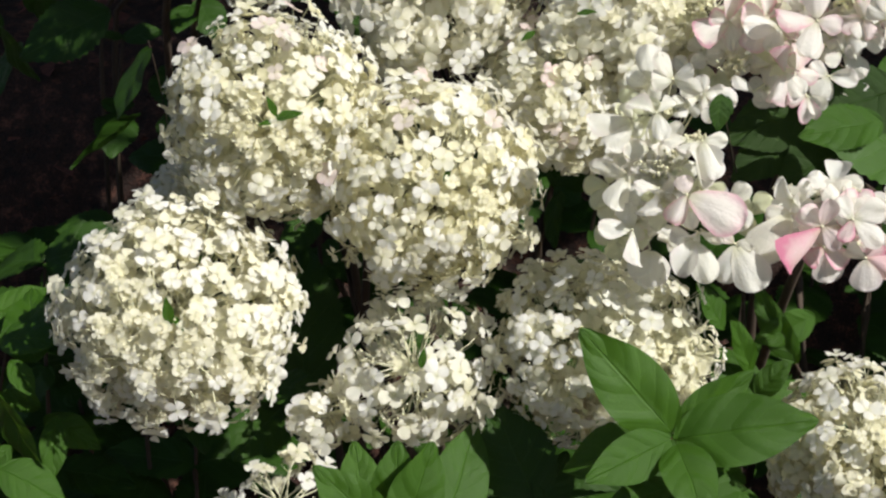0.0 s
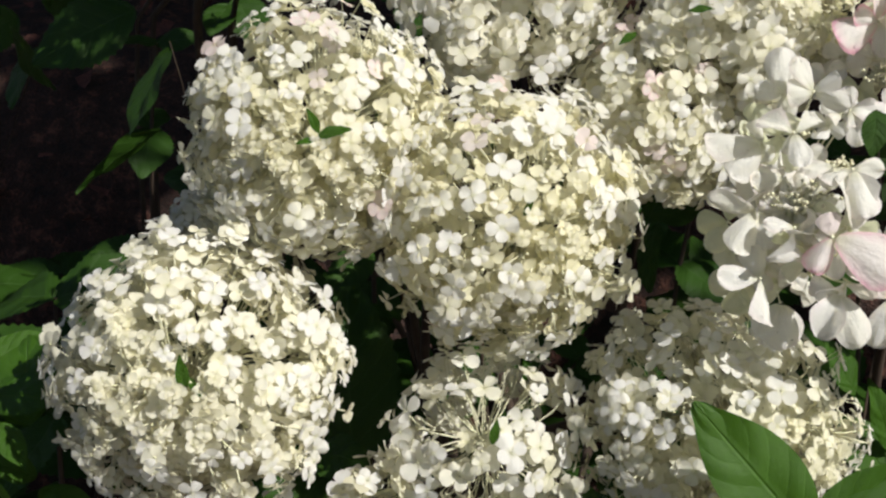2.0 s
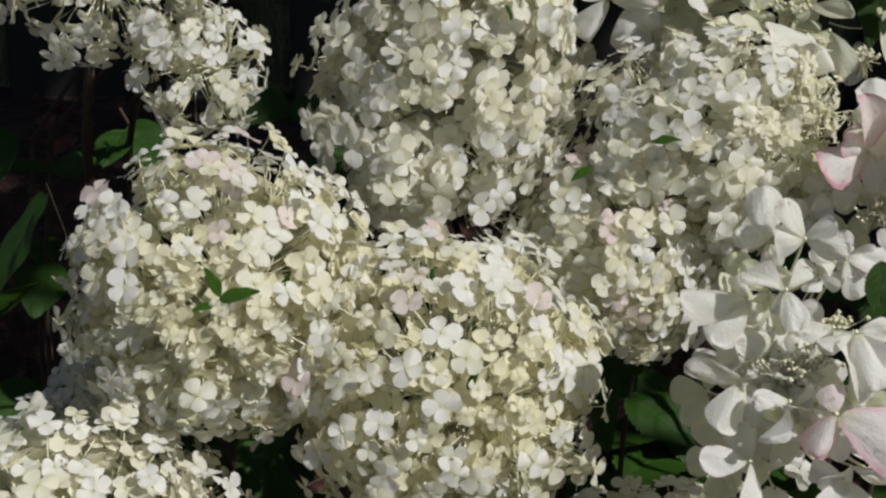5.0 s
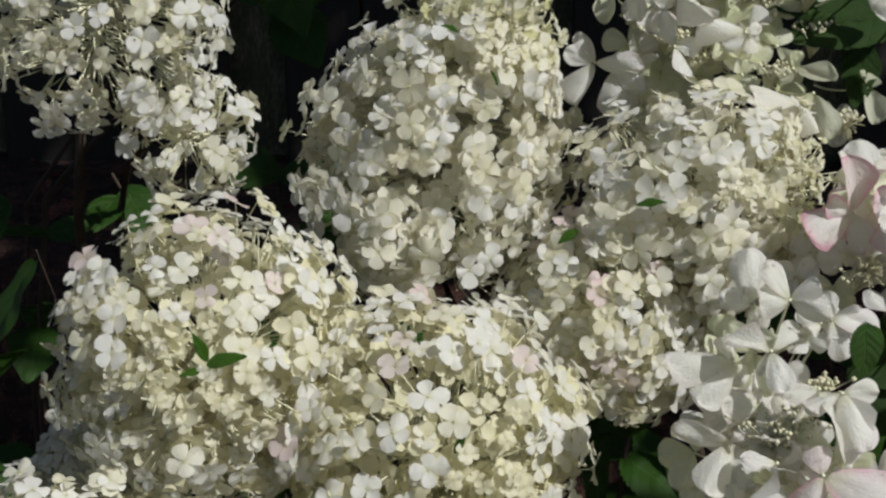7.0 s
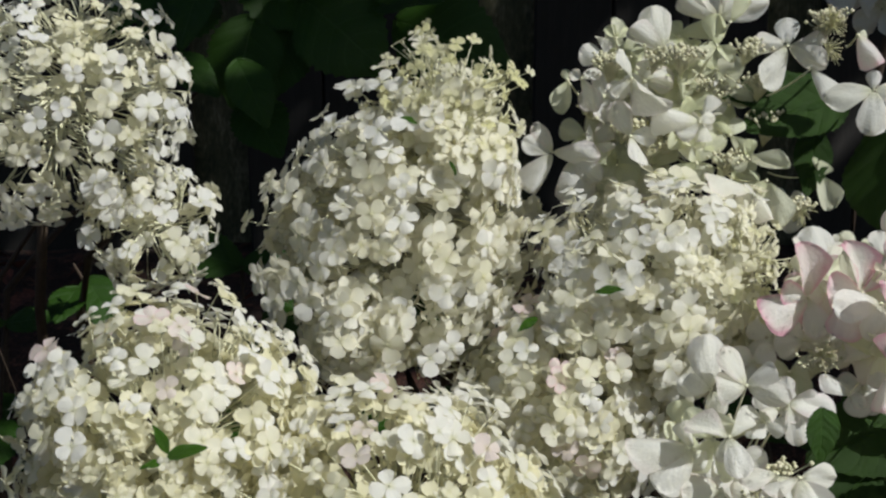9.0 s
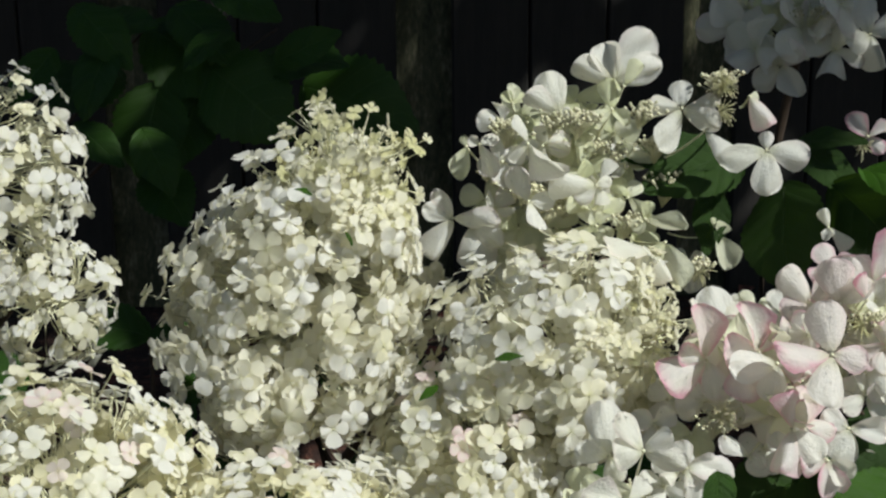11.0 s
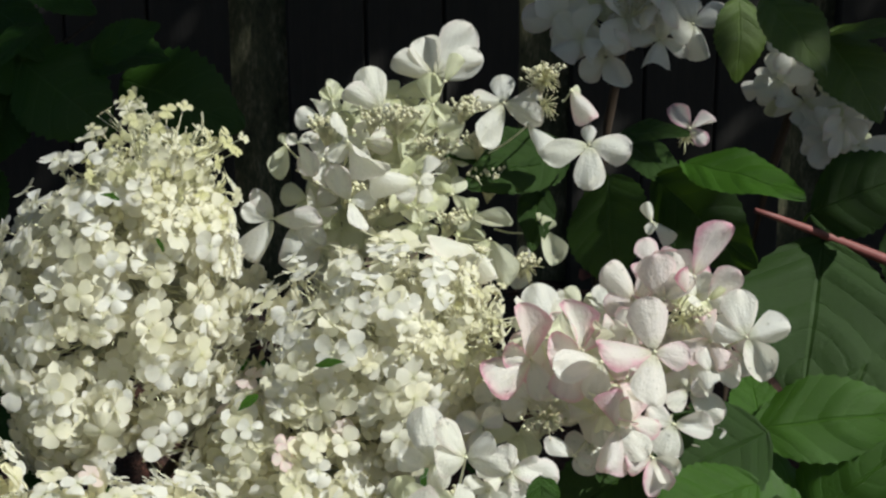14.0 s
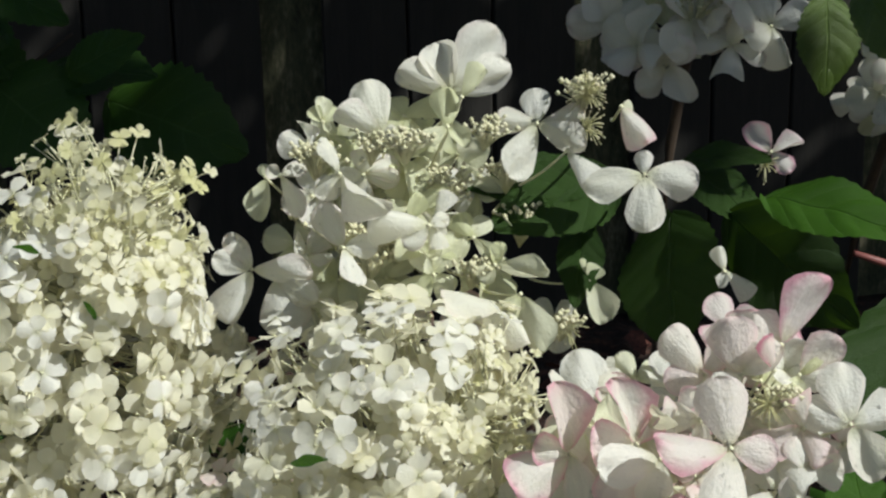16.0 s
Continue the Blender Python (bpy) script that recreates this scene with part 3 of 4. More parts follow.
heads.append(panicle((-0.057, 0.084, 0.925), (-0.70, -0.60, 0.20), 0.0264, 0.0336, 26, 0.0120, 5, "small loose side cluster of white hydrangea florets", tip=0.1, lump=0.3, core=0.6))
heads.append(panicle((0.171, 0.093, 0.991), (0.65, -0.65, 0.40), 0.0841, 0.1063, 280, 0.0099, 6, "creamy white hydrangea flower head behind a leafy shoot", tip=0.4, lump=0.22, core=1.9))
heads.append(panicle((-0.175, 0.176, 1.079), (-0.40, -0.60, 0.60), 0.0381, 0.0381, 70, 0.0099, 7, "small shaded hydrangea flower head behind two larger ones", tip=0.1))
heads.append(panicle((-0.085, 0.007, 0.889), (-0.10, -0.70, 0.70), 0.0460, 0.0480, 34, 0.0108, 8, "sparse white hydrangea flower head with upright stalks", tip=0.2, lump=0.35, core=0.25))
heads.append(panicle((0.369, -0.013, 0.964), (-0.20, -0.70, 0.70), 0.0731, 0.0822, 220, 0.0099, 9, "creamy white hydrangea flower head in bright sun", tip=0.2, lump=0.25))
heads.append(panicle((0.197, 0.271, 1.216), (0.75, -0.55, 0.30), 0.0744, 0.0871, 290, 0.0114, 10, "wide creamy hydrangea flower head, yellowish at one end", tip=0.8, lump=0.25, core=1.5, young_size=0.52, trim=1.0, extra=60))
heads.append(panicle((0.142, 0.257, 1.152), (-0.10, -0.80, 0.30), 0.0677, 0.0622, 200, 0.0108, 11, "shaded creamy hydrangea flower head beneath another", tip=0.1, blush=0.05, lump=0.18, core=2.2, trim=1.06))
heads.append(panicle((0.038, 0.319, 1.251), (0.32, -0.15, 0.93), 0.0890, 0.1260, 300, 0.0114, 12, "tall cone-shaped creamy hydrangea flower head with green tip", tip=0.95, lump=0.22, taper=0.34, back=2.35, core=2.0, young_size=0.52, trim=0.98, extra=150))
heads.append(panicle((-0.181, 0.333, 1.326), (0.35, -0.45, 0.80), 0.0820, 0.0896, 190, 0.0094, 13, "sunlit creamy white hydrangea flower head before dark leaves", tip=0.4, lump=0.26, core=0.8, trim=0.98))
heads.append(panicle((-0.129, 0.316, 1.252), (0.45, -0.60, 0.10), 0.0453, 0.0472, 66, 0.0094, 14, "lower lobe of loose white hydrangea florets", tip=0.1, lump=0.2, core=0.7, trim=0.95))
heads.append(panicle((0.005, 0.285, 1.188), (-0.20, -0.80, 0.15), 0.0400, 0.0440, 80, 0.0110, 15, "drooping lower cluster of creamy hydrangea florets", tip=0.1, lump=0.25, core=1.5, loose=0.0))
br = random.Random(3)
for head, spots in ((heads[0], [((-0.164, 0.006, 1.055), (-0.164, -0.000, 1.085)), ((-0.162, 0.009, 1.061), (-0.150, -0.004, 1.054))]),
                    (heads[1], [((-0.087, 0.086, 1.193), (-0.093, 0.082, 1.213)), ((-0.087, 0.085, 1.191), (-0.064, 0.081, 1.202)), ((-0.089, 0.084, 1.189), (-0.102, 0.072, 1.191))]),
                    (heads[2], [((0.041, 0.074, 1.146), (0.047, 0.070, 1.162))]),
                    (heads[3], [((0.025, 0.033, 1.004), (0.028, 0.033, 1.024))]),
                    (heads[11], [((0.044, 0.217, 1.338), (0.034, 0.208, 1.346)), ((0.066, 0.210, 1.309), (0.063, 0.203, 1.321))]),
                    (heads[9], [((0.146, 0.186, 1.245), (0.164, 0.176, 1.252)), ((0.114, 0.202, 1.224), (0.100, 0.191, 1.220))])):
    for b, t in spots:
        b, t = Vector(b), Vector(t)
        leaf(head, b, b + (t - b) * 0.8, (0.1, -0.6, 0.8), LEAVES, br, 0.7)

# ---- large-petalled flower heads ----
# direction from the heads to the camera, to which large florets are turned
TOWARD_CAMERA = Vector((0.0, -0.88, 0.45))


def begin_head(center, label, dewy):
    head = thing("hydrangea_flower_head", center, label, "flower", "large-petalled hydrangea flower heads")
    head["dewy"] = dewy
    return head


def finish_head(head, seed, size, fill, hues, clusters):
    """The florets glimpsed further in, the buds and the cane."""
    rnd = random.Random(seed)
    spots = [c.location + head.location for c in head.children if c.location.length < 0.085]
    for _ in range(fill):
        a, b = rnd.choice(spots), rnd.choice(spots)
        if (a - b).length > 0.07:
            b = a + (b - a).normalized() * 0.03
        at = a + (b - a) * rnd.uniform(0.2, 0.8) + Vector((rnd.gauss(0, 0.004), rnd.uniform(0.008, 0.032), rnd.gauss(0, 0.004)))
        face = TOWARD_CAMERA + Vector((rnd.gauss(0, 0.6), rnd.gauss(0, 0.2), rnd.gauss(0, 0.6)))
        big_floret(head, at, face, size * rnd.uniform(0.55, 0.9), rnd.choice(hues), rnd, rnd.uniform(5, 40))
    for at, spread, n in clusters:
        bud_tuft(head, at, spread, n, rnd)
    cane = bmesh.new()
    cane_from(head.location, Vector((0, -0.5, 0.8)), CROWN_B, cane, head.location)
    part("cane", cane, CANE, head)


def large_head(center, label, florets, clusters, seed, size):
    """A head of tumbled florets, each with its place, turn, hue, how far it is closed and its scale."""
    rnd = random.Random(seed)
    head = begin_head(center, label, False)
    for at, turn, hue, closed, scale in florets:
        face = TOWARD_CAMERA + Vector(turn) + Vector((rnd.gauss(0, 0.4), rnd.gauss(0, 0.1), rnd.gauss(0, 0.4)))
        big_floret(head, at, face, size * scale, hue, rnd, closed + rnd.uniform(0, 14))
    finish_head(head, seed, size, 2 * len(florets), ("white", "white", "green"), clusters)


head = begin_head((0.206, 0.095, 1.133), "large-petalled white hydrangea flower head in sun", True)
bloom(head, (0.196, 0.1, 1.219), "white", (99, 28.2, 0.7, 10, 0), (171, 18.5, 0.68, 20, 0), (-69, 19.1, 0.65, -20, 0))
bloom(head, (0.211, 0.085, 1.227), "white", (120, 23.5, 0.62, 15, 26), (-170, 17.2, 1.07, 25, 0), (-28, 23.0, 0.62, 10, 26), (42, 18.4, 0.62, 30, -29))
bloom(head, (0.239, 0.105, 1.208), "white", (7, 17.3, 0.89, 5, 0), (104, 15.4, 0.78, 10, 0), (-61, 23.2, 0.7, 0, 0), (-10, 27.5, 0.65, -5, 0))
bloom(head, (0.18, 0.065, 1.201), "white", (175, 34.2, 0.62, 10, 47), (-127, 27.4, 0.75, 15, 0), (99, 14.6, 0.62, 20, 30), (-56, 25.4, 0.65, -20, 0))
bloom(head, (0.196, 0.055, 1.212), "white", (158, 21.7, 0.62, 20, 33), (-72, 21.8, 0.62, 20, 0), (19, 16.5, 0.62, -10, 34), (-117, 13.9, 0.62, -10, 11))
bloom(head, (0.195, 0.06, 1.181), "white", (-178, 21.2, 1.0, 15, 0), (-75, 17.5, 0.65, 0, 0), (-152, 34.4, 0.62, -15, 47))
bloom(head, (0.22, 0.05, 1.194), "white", (-178, 18.7, 0.62, 20, 48), (-56, 37.7, 0.62, 20, -36), (-95, 16.3, 0.71, -15, 0))
bloom(head, (0.18, 0.055, 1.162), "white", (-112, 29.8, 0.67, 20, 0), (-178, 30.3, 0.62, 20, -63), (-71, 24.9, 0.68, 0, 0), (17, 17.7, 0.62, 0, 39))
bloom(head, (0.168, 0.085, 1.14), "green", (-172, 19.2, 0.87, 0, 0), (-117, 22.0, 0.68, -5, 0), (79, 19.0, 0.72, -10, 0))
bloom(head, (0.2, 0.04, 1.158), "white", (168, 19.1, 0.62, 20, 49), (-111, 24.5, 0.62, 20, -62), (7, 19.1, 0.62, 0, 45))
bloom(head, (0.183, 0.04, 1.124), "white", (178, 26.5, 0.62, 15, 24), (-69, 31.0, 0.62, 25, -54), (111, 20.5, 0.84, 10, 0))
bloom(head, (0.179, 0.075, 1.102), "green", (-171, 20.4, 0.86, 0, 0), (-103, 20.7, 0.96, 0, 0), (112, 30.4, 0.62, 0, 21))
bloom(head, (0.2, 0.055, 1.1), "white", (-78, 31.8, 1.07, -5, 0), (-118, 25.3, 0.69, 0, 0))
bloom(head, (0.218, 0.022, 1.161), "pink", (-21, 46.1, 0.72, 20, 0), (103, 14.6, 1.13, 0, 0), (-115, 23.6, 0.71, 10, 0))
bloom(head, (0.225, 0.02, 1.126), "white", (-109, 27.9, 0.73, 20, 0), (-62, 33.4, 0.62, 20, -19), (161, 16.4, 0.78, 10, 0))
bloom(head, (0.258, 0.026, 1.12), "white", (-58, 40.0, 0.72, 15, 0), (-103, 30.3, 0.62, 10, 0), (-12, 13.9, 0.97, 20, 0), (147, 20.9, 0.64, 20, 0, "rose"))
bloom(head, (0.23, 0.045, 1.194), "white", (-168, 20.1, 0.62, 10, 52), (-70, 31.1, 0.62, 25, 5), (3, 20.2, 0.62, -10, 0))
bloom(head, (0.212, 0.045, 1.138), "green", (153, 25.8, 0.62, 25, 54), (116, 19.7, 0.66, 10, 0), (60, 21.5, 0.62, 10, 14), (-112, 19.0, 0.62, 20, -23))
bloom(head, (0.276, 0.06, 1.128), "green", (138, 18.3, 0.94, 0, 0), (52, 20.2, 0.87, 10, 0), (-101, 17.8, 0.97, 0, 0))
finish_head(head, 1, 0.0245, 32, ("white", "white", "green"), [((0.206, 0.056, 1.170), 0.024, 40), ((0.212, 0.111, 1.193), 0.014, 20), ((0.232, 0.089, 1.177), 0.012, 18)])
head = begin_head((0.330, 0.068, 1.125), "large-petalled hydrangea flower head with rose-pink edges", False)
bloom(head, (0.301, 0.04, 1.139), "white", (-164, 18.5, 1.02, 10, 0), (-121, 43.5, 0.77, 10, 0), (-30, 20.2, 0.67, 20, 0, "pink"))
bloom(head, (0.32, 0.022, 1.137), "rose", (82, 23.5, 0.62, 20, 13), (-121, 44.0, 0.62, 20, -52), (-51, 20.4, 0.68, 25, 0), (145, 22.0, 0.85, 10, 0, "pink"))
bloom(head, (0.326, 0.03, 1.116), "pink", (-73, 27.9, 0.91, 0, 0), (-128, 18.3, 0.94, 10, 0, "rose"), (-35, 22.3, 0.76, 0, 0))
bloom(head, (0.341, 0.02, 1.144), "white", (25, 25.9, 0.78, 10, 0), (-32, 28.1, 0.62, 15, -10), (-114, 19.7, 0.62, 20, 20, "rose"), (129, 19.6, 0.85, 0, 0))
bloom(head, (0.354, 0.017, 1.114), "pink", (-21, 24.3, 0.77, 20, 0, "rose"), (-87, 24.7, 1.0, 10, 0), (156, 15.5, 0.84, 15, 0, "white"), (46, 16.2, 0.94, 10, 0, "rose"))
bloom(head, (0.385, 0.025, 1.13), "pink", (22, 19.8, 0.97, 10, 0), (-83, 23.9, 0.91, 15, 0, "rose"), (-142, 18.6, 0.91, 10, 0, "white"), (99, 23.2, 0.72, 0, 0, "white"))
bloom(head, (0.324, 0.06, 1.145), "white", (160, 17.0, 1.03, 10, 0), (27, 16.2, 1.18, 10, 0), (88, 19.4, 0.66, -5, 0))
bloom(head, (0.381, 0.05, 1.139), "white", (156, 19.3, 0.89, 10, 0), (15, 19.7, 0.95, 5, 0), (87, 21.5, 0.8, -5, 0))
finish_head(head, 2, 0.026, 14, ("white", "white", "pink"), [((0.307, 0.071, 1.142), 0.015, 20), ((0.347, 0.062, 1.147), 0.015, 20)])
head = begin_head((0.349, 0.196, 1.231), "blush-pink large-petalled hydrangea flower head with dew drops", True)
bloom(head, (0.326, 0.135, 1.258), "pink", (97, 30.4, 0.75, 5, 0), (176, 34.3, 0.62, 10, 28), (-11, 19.9, 0.84, 10, 0), (-101, 31.6, 0.69, 15, 0))
bloom(head, (0.268, 0.18, 1.242), "pink", (98, 34.0, 0.62, 25, 33), (-156, 32.7, 0.81, 25, 0), (-80, 24.9, 0.62, 25, 35, "white"), (169, 20.1, 0.75, 40, 0))
bloom(head, (0.295, 0.168, 1.249), "pink", (103, 30.8, 0.62, 25, 35), (180, 23.5, 1.06, 35, 0), (-121, 31.8, 0.66, 20, 0), (55, 17.4, 0.62, 0, 38))
bloom(head, (0.302, 0.155, 1.247), "pink", (-175, 30.0, 0.63, 20, 0, "white"), (-104, 21.1, 0.81, 10, 0, "white"), (-22, 15.8, 0.75, 20, 0))
bloom(head, (0.336, 0.2, 1.267), "pink", (128, 28.2, 0.62, 15, 12), (-172, 19.0, 0.78, 5, 0), (54, 18.2, 0.69, 20, 0))
bloom(head, (0.346, 0.18, 1.273), "pink", (103, 27.8, 0.84, 15, 0), (83, 28.6, 0.62, 0, -29), (39, 21.6, 0.65, 25, 0), (-153, 14.8, 0.99, 10, 0, "white"))
bloom(head, (0.358, 0.172, 1.277), "rose", (94, 17.1, 0.62, 25, 45))
bloom(head, (0.367, 0.188, 1.283), "pink", (56, 37.5, 0.62, 10, 19), (127, 19.6, 0.62, -5, 15))
bloom(head, (0.373, 0.18, 1.271), "pink", (41, 24.9, 0.72, 15, 0), (48, 17.4, 0.62, 30, -21, "green"), (-118, 15.5, 0.8, 20, 0, "green"))
bloom(head, (0.39, 0.162, 1.253), "white", (99, 27.9, 0.79, 10, 0), (9, 27.0, 0.67, 10, 0), (-68, 26.0, 0.75, 15, 0), (160, 21.1, 0.82, 5, 0))
bloom(head, (0.372, 0.165, 1.232), "white", (-6, 17.1, 1.03, 10, 0), (107, 15.5, 0.95, 10, 0), (-128, 16.2, 0.8, 10, 0))
bloom(head, (0.359, 0.168, 1.221), "white", (-39, 25.1, 0.74, 15, 0), (80, 22.0, 0.66, 0, 0), (-145, 17.6, 0.7, 20, 0))
bloom(head, (0.347, 0.158, 1.205), "white", (-6, 23.7, 0.64, 10, 0), (-108, 19.4, 1.11, 20, 0), (153, 18.0, 0.83, 15, 0))
bloom(head, (0.306, 0.135, 1.215), "pink", (-115, 26.4, 0.62, 25, 15), (82, 22.9, 0.62, 25, 56), (-46, 22.8, 0.75, 15, 0, "white"))
bloom(head, (0.325, 0.13, 1.198), "pink", (-169, 18.2, 0.81, 20, 0), (-37, 17.1, 0.98, 10, 0, "white"), (-88, 21.1, 0.93, 10, 0))
bloom(head, (0.322, 0.176, 1.206), "white", (-174, 25.7, 0.62, 15, 29), (-28, 12.3, 1.05, 0, 0))
bloom(head, (0.335, 0.23, 1.247), "white", (171, 21.8, 0.62, 10, 22), (-68, 13.6, 0.82, 0, 0))
bloom(head, (0.306, 0.27, 1.247), "white", (147, 9.4, 0.82, 5, 0), (33, 9.5, 0.88, 5, 0), (-136, 8.6, 0.84, 10, 0), (-24, 9.7, 0.8, 5, 0))
bloom(head, (0.3, 0.245, 1.236), "white", (109, 32.7, 0.71, 0, 0), (157, 21.8, 0.72, 0, 0), (63, 22.4, 0.7, 0, 0))
bloom(head, (0.321, 0.262, 1.244), "green", (125, 16.0, 0.8, 0, 0), (24, 14.3, 0.98, 0, 0), (-92, 12.8, 1.0, 0, 0))
bloom(head, (0.272, 0.195, 1.211), "white", (-158, 18.5, 0.83, 15, 0), (29, 14.8, 0.93, 20, 0), (146, 14.2, 1.06, 10, 0))
bloom(head, (0.285, 0.145, 1.196), "white", (140, 18.7, 0.62, 20, 44), (-36, 10.7, 0.83, 20, 0))
bloom(head, (0.373, 0.17, 1.176), "white", (61, 20.2, 0.66, 10, 0), (166, 15.2, 0.98, 5, 0))
stamen_tuft(head, (0.27, 0.15, 1.218), 0.012, 60, random.Random(8))
stamen_tuft(head, (0.351, 0.16, 1.266), 0.013, 30, random.Random(9), (-0.3, -0.5, 0.2))
bloom(head, (0.256, 0.205, 1.21), "white", (156, 16.3, 1, 10, 0), (46, 17.3, 0.95, 10, 0), (-122, 16.9, 1, 10, 0), (-40, 17.6, 0.93, 10, 0))
bloom(head, (0.289, 0.2, 1.207), "white", (161, 16.5, 1, 10, 0), (41, 15.1, 0.99, 10, 0), (-117, 17.5, 0.94, 10, 0), (-41, 17.0, 0.97, 10, 0))
bloom(head, (0.311, 0.19, 1.211), "pink", (155, 15.4, 1, 10, 0), (27, 14.3, 1, 10, 0), (-106, 17.9, 0.99, 10, 0), (-45, 20.1, 0.74, 10, 0))
bloom(head, (0.262, 0.185, 1.195), "green", (167, 15.1, 1, 10, 0), (13, 15.1, 0.97, 10, 0), (-106, 16.2, 1, 10, 0), (-54, 17.4, 0.93, 10, 0))
bloom(head, (0.303, 0.175, 1.188), "white", (162, 14.8, 1, 10, 0), (21, 13.2, 1, 10, 0), (-108, 16.7, 1, 10, 0), (-50, 16.8, 0.96, 10, 0))
bloom(head, (0.24, 0.185, 1.201), "white", (156, 14.3, 1, 10, 0), (37, 14.6, 1, 10, 0), (-101, 14.8, 1, 10, 0))
finish_head(head, 3, 0.0265, 44, ("white", "white", "green", "pink"), [((0.362, 0.170, 1.266), 0.012, 16), ((0.269, 0.156, 1.212), 0.012, 18)])
head = begin_head((0.214, 0.359, 1.312), "large-petalled white hydrangea flower head with green buds", True)
bloom(head, (0.239, 0.319, 1.384), "white", (52, 41.7, 0.62, 10, 10), (105, 30.2, 0.62, 0, 5), (163, 29.6, 0.62, 10, -39), (13, 32.4, 0.62, 15, 27), (124, 27.5, 0.62, -10, 40))
bloom(head, (0.235, 0.306, 1.369), "green", (86, 20.7, 0.78, 10, 0), (-149, 15.0, 0.66, 15, 0), (-44, 14.6, 0.66, 10, 0))
bloom(head, (0.242, 0.303, 1.384), "green", (36, 17.8, 0.62, 25, 41))
bloom(head, (0.203, 0.312, 1.366), "white", (109, 29.1, 0.73, 10, 0), (161, 26.8, 0.62, 20, -39), (14, 7.1, 0.96, 20, 0))
bloom(head, (0.167, 0.324, 1.358), "white", (165, 17.2, 0.94, 5, 0), (95, 15.5, 0.62, 0, 62), (-15, 14.0, 0.7, 10, 0))
bloom(head, (0.174, 0.326, 1.371), "green", (131, 9.8, 0.85, 5, 0), (44, 10.7, 0.78, 5, 0), (89, 14.1, 0.62, 0, 36), (-52, 5.9, 0.76, 0, 0))
bloom(head, (0.179, 0.29, 1.351), "white", (100, 18.9, 0.62, 25, 58), (-54, 30.1, 0.62, 20, 53), (-141, 16.1, 0.78, -10, 0))
bloom(head, (0.151, 0.318, 1.346), "white", (-70, 25.0, 0.62, 20, 49), (151, 7.6, 1.16, 20, 0), (29, 14.2, 0.68, 0, 0))
bloom(head, (0.144, 0.33, 1.343), "green", (-104, 22.6, 0.62, 5, 13), (108, 7.6, 0.85, 0, 0))
bloom(head, (0.179, 0.285, 1.315), "white", (118, 23.2, 0.65, 25, 0), (-66, 23.1, 0.62, 25, -44), (8, 18.0, 0.7, -10, 0))
bloom(head, (0.221, 0.28, 1.325), "white", (161, 29.8, 0.62, 20, 26), (-141, 15.9, 0.78, 0, 0), (24, 11.2, 0.73, 0, 0))
bloom(head, (0.226, 0.305, 1.293), "green", (122, 17.6, 1.05, 10, 0), (52, 26.0, 0.63, 10, 0), (-137, 21.2, 0.83, 5, 0), (-45, 12.6, 1.26, 10, 0))
bloom(head, (0.247, 0.306, 1.311), "green", (112, 14.5, 1.0, 10, 0), (-56, 20.7, 0.62, 15, 51), (54, 14.1, 0.79, 0, 0))
bloom(head, (0.258, 0.276, 1.282), "white", (163, 34.9, 0.62, 20, 44), (-58, 21.5, 0.62, 25, -27), (-125, 16.6, 0.77, 0, 0))
bloom(head, (0.256, 0.295, 1.299), "green", (-19, 27.9, 0.62, 15, 52), (-132, 11.2, 1.03, 0, 0), (73, 12.7, 0.66, 0, 0))
bloom(head, (0.267, 0.284, 1.286), "green", (-76, 31.7, 0.62, 15, 39), (-133, 19.6, 0.66, 5, 0))
bloom(head, (0.134, 0.322, 1.297), "white", (163, 21.1, 0.62, 10, 0), (109, 21.9, 0.62, 10, 43), (-112, 30.4, 0.62, 0, -31), (-20, 30.4, 0.62, 20, 64))
bloom(head, (0.146, 0.322, 1.292), "white", (-74, 29.9, 0.96, -5, 0), (-39, 23.6, 0.62, 15, 34))
bloom(head, (0.281, 0.308, 1.368), "white", (92, 18.8, 0.86, 5, 0), (172, 20.3, 0.67, 10, 0), (-115, 32.5, 0.62, 10, -29), (-44, 26.6, 0.62, 25, 56), (-3, 25.4, 0.62, 0, 46))
bloom(head, (0.295, 0.3, 1.355), "white", (-81, 21.7, 0.62, 15, 60))
bloom(head, (0.321, 0.294, 1.377), "pink", (-61, 23.7, 0.66, 20, 0), (-3, 6.4, 1.5, 0, 0, "green"))
bloom(head, (0.329, 0.279, 1.345), "white", (-174, 29.3, 0.62, 10, 17), (-8, 27.1, 0.76, 10, 0), (-91, 27.5, 0.74, 15, 0), (91, 12.2, 0.79, 10, 0))
bloom(head, (0.417, 0.339, 1.341), "pink", (130, 19.8, 0.74, 10, 0), (20, 18.5, 0.62, 15, -52), (-44, 15.7, 0.71, 5, 0))
bloom(head, (0.364, 0.258, 1.299), "white", (98, 12.4, 0.62, 10, 0), (-23, 18.2, 0.62, 10, -47), (-108, 8.0, 0.8, 10, 0))
bloom(head, (0.31, 0.315, 1.282), "green", (-70, 24.2, 0.72, 0, 0), (112, 20.2, 0.66, 0, 0), (57, 9.8, 1.23, 0, 0))
bloom(head, (0.211, 0.325, 1.263), "pink", (156, 18.1, 1.11, -5, 0), (9, 17.1, 1.18, 0, 0), (77, 17.1, 0.98, -5, 0))
bloom(head, (0.196, 0.325, 1.344), "white", (-148, 15.9, 1.02, 0, 0), (11, 16.7, 0.97, 0, 0), (77, 17.2, 0.76, 0, 0))
bloom(head, (0.2, 0.345, 1.334), "green", (-134, 22.5, 0.89, 0, 0), (-44, 20.1, 1.0, 0, 0), (94, 16.8, 1.0, 0, 0))
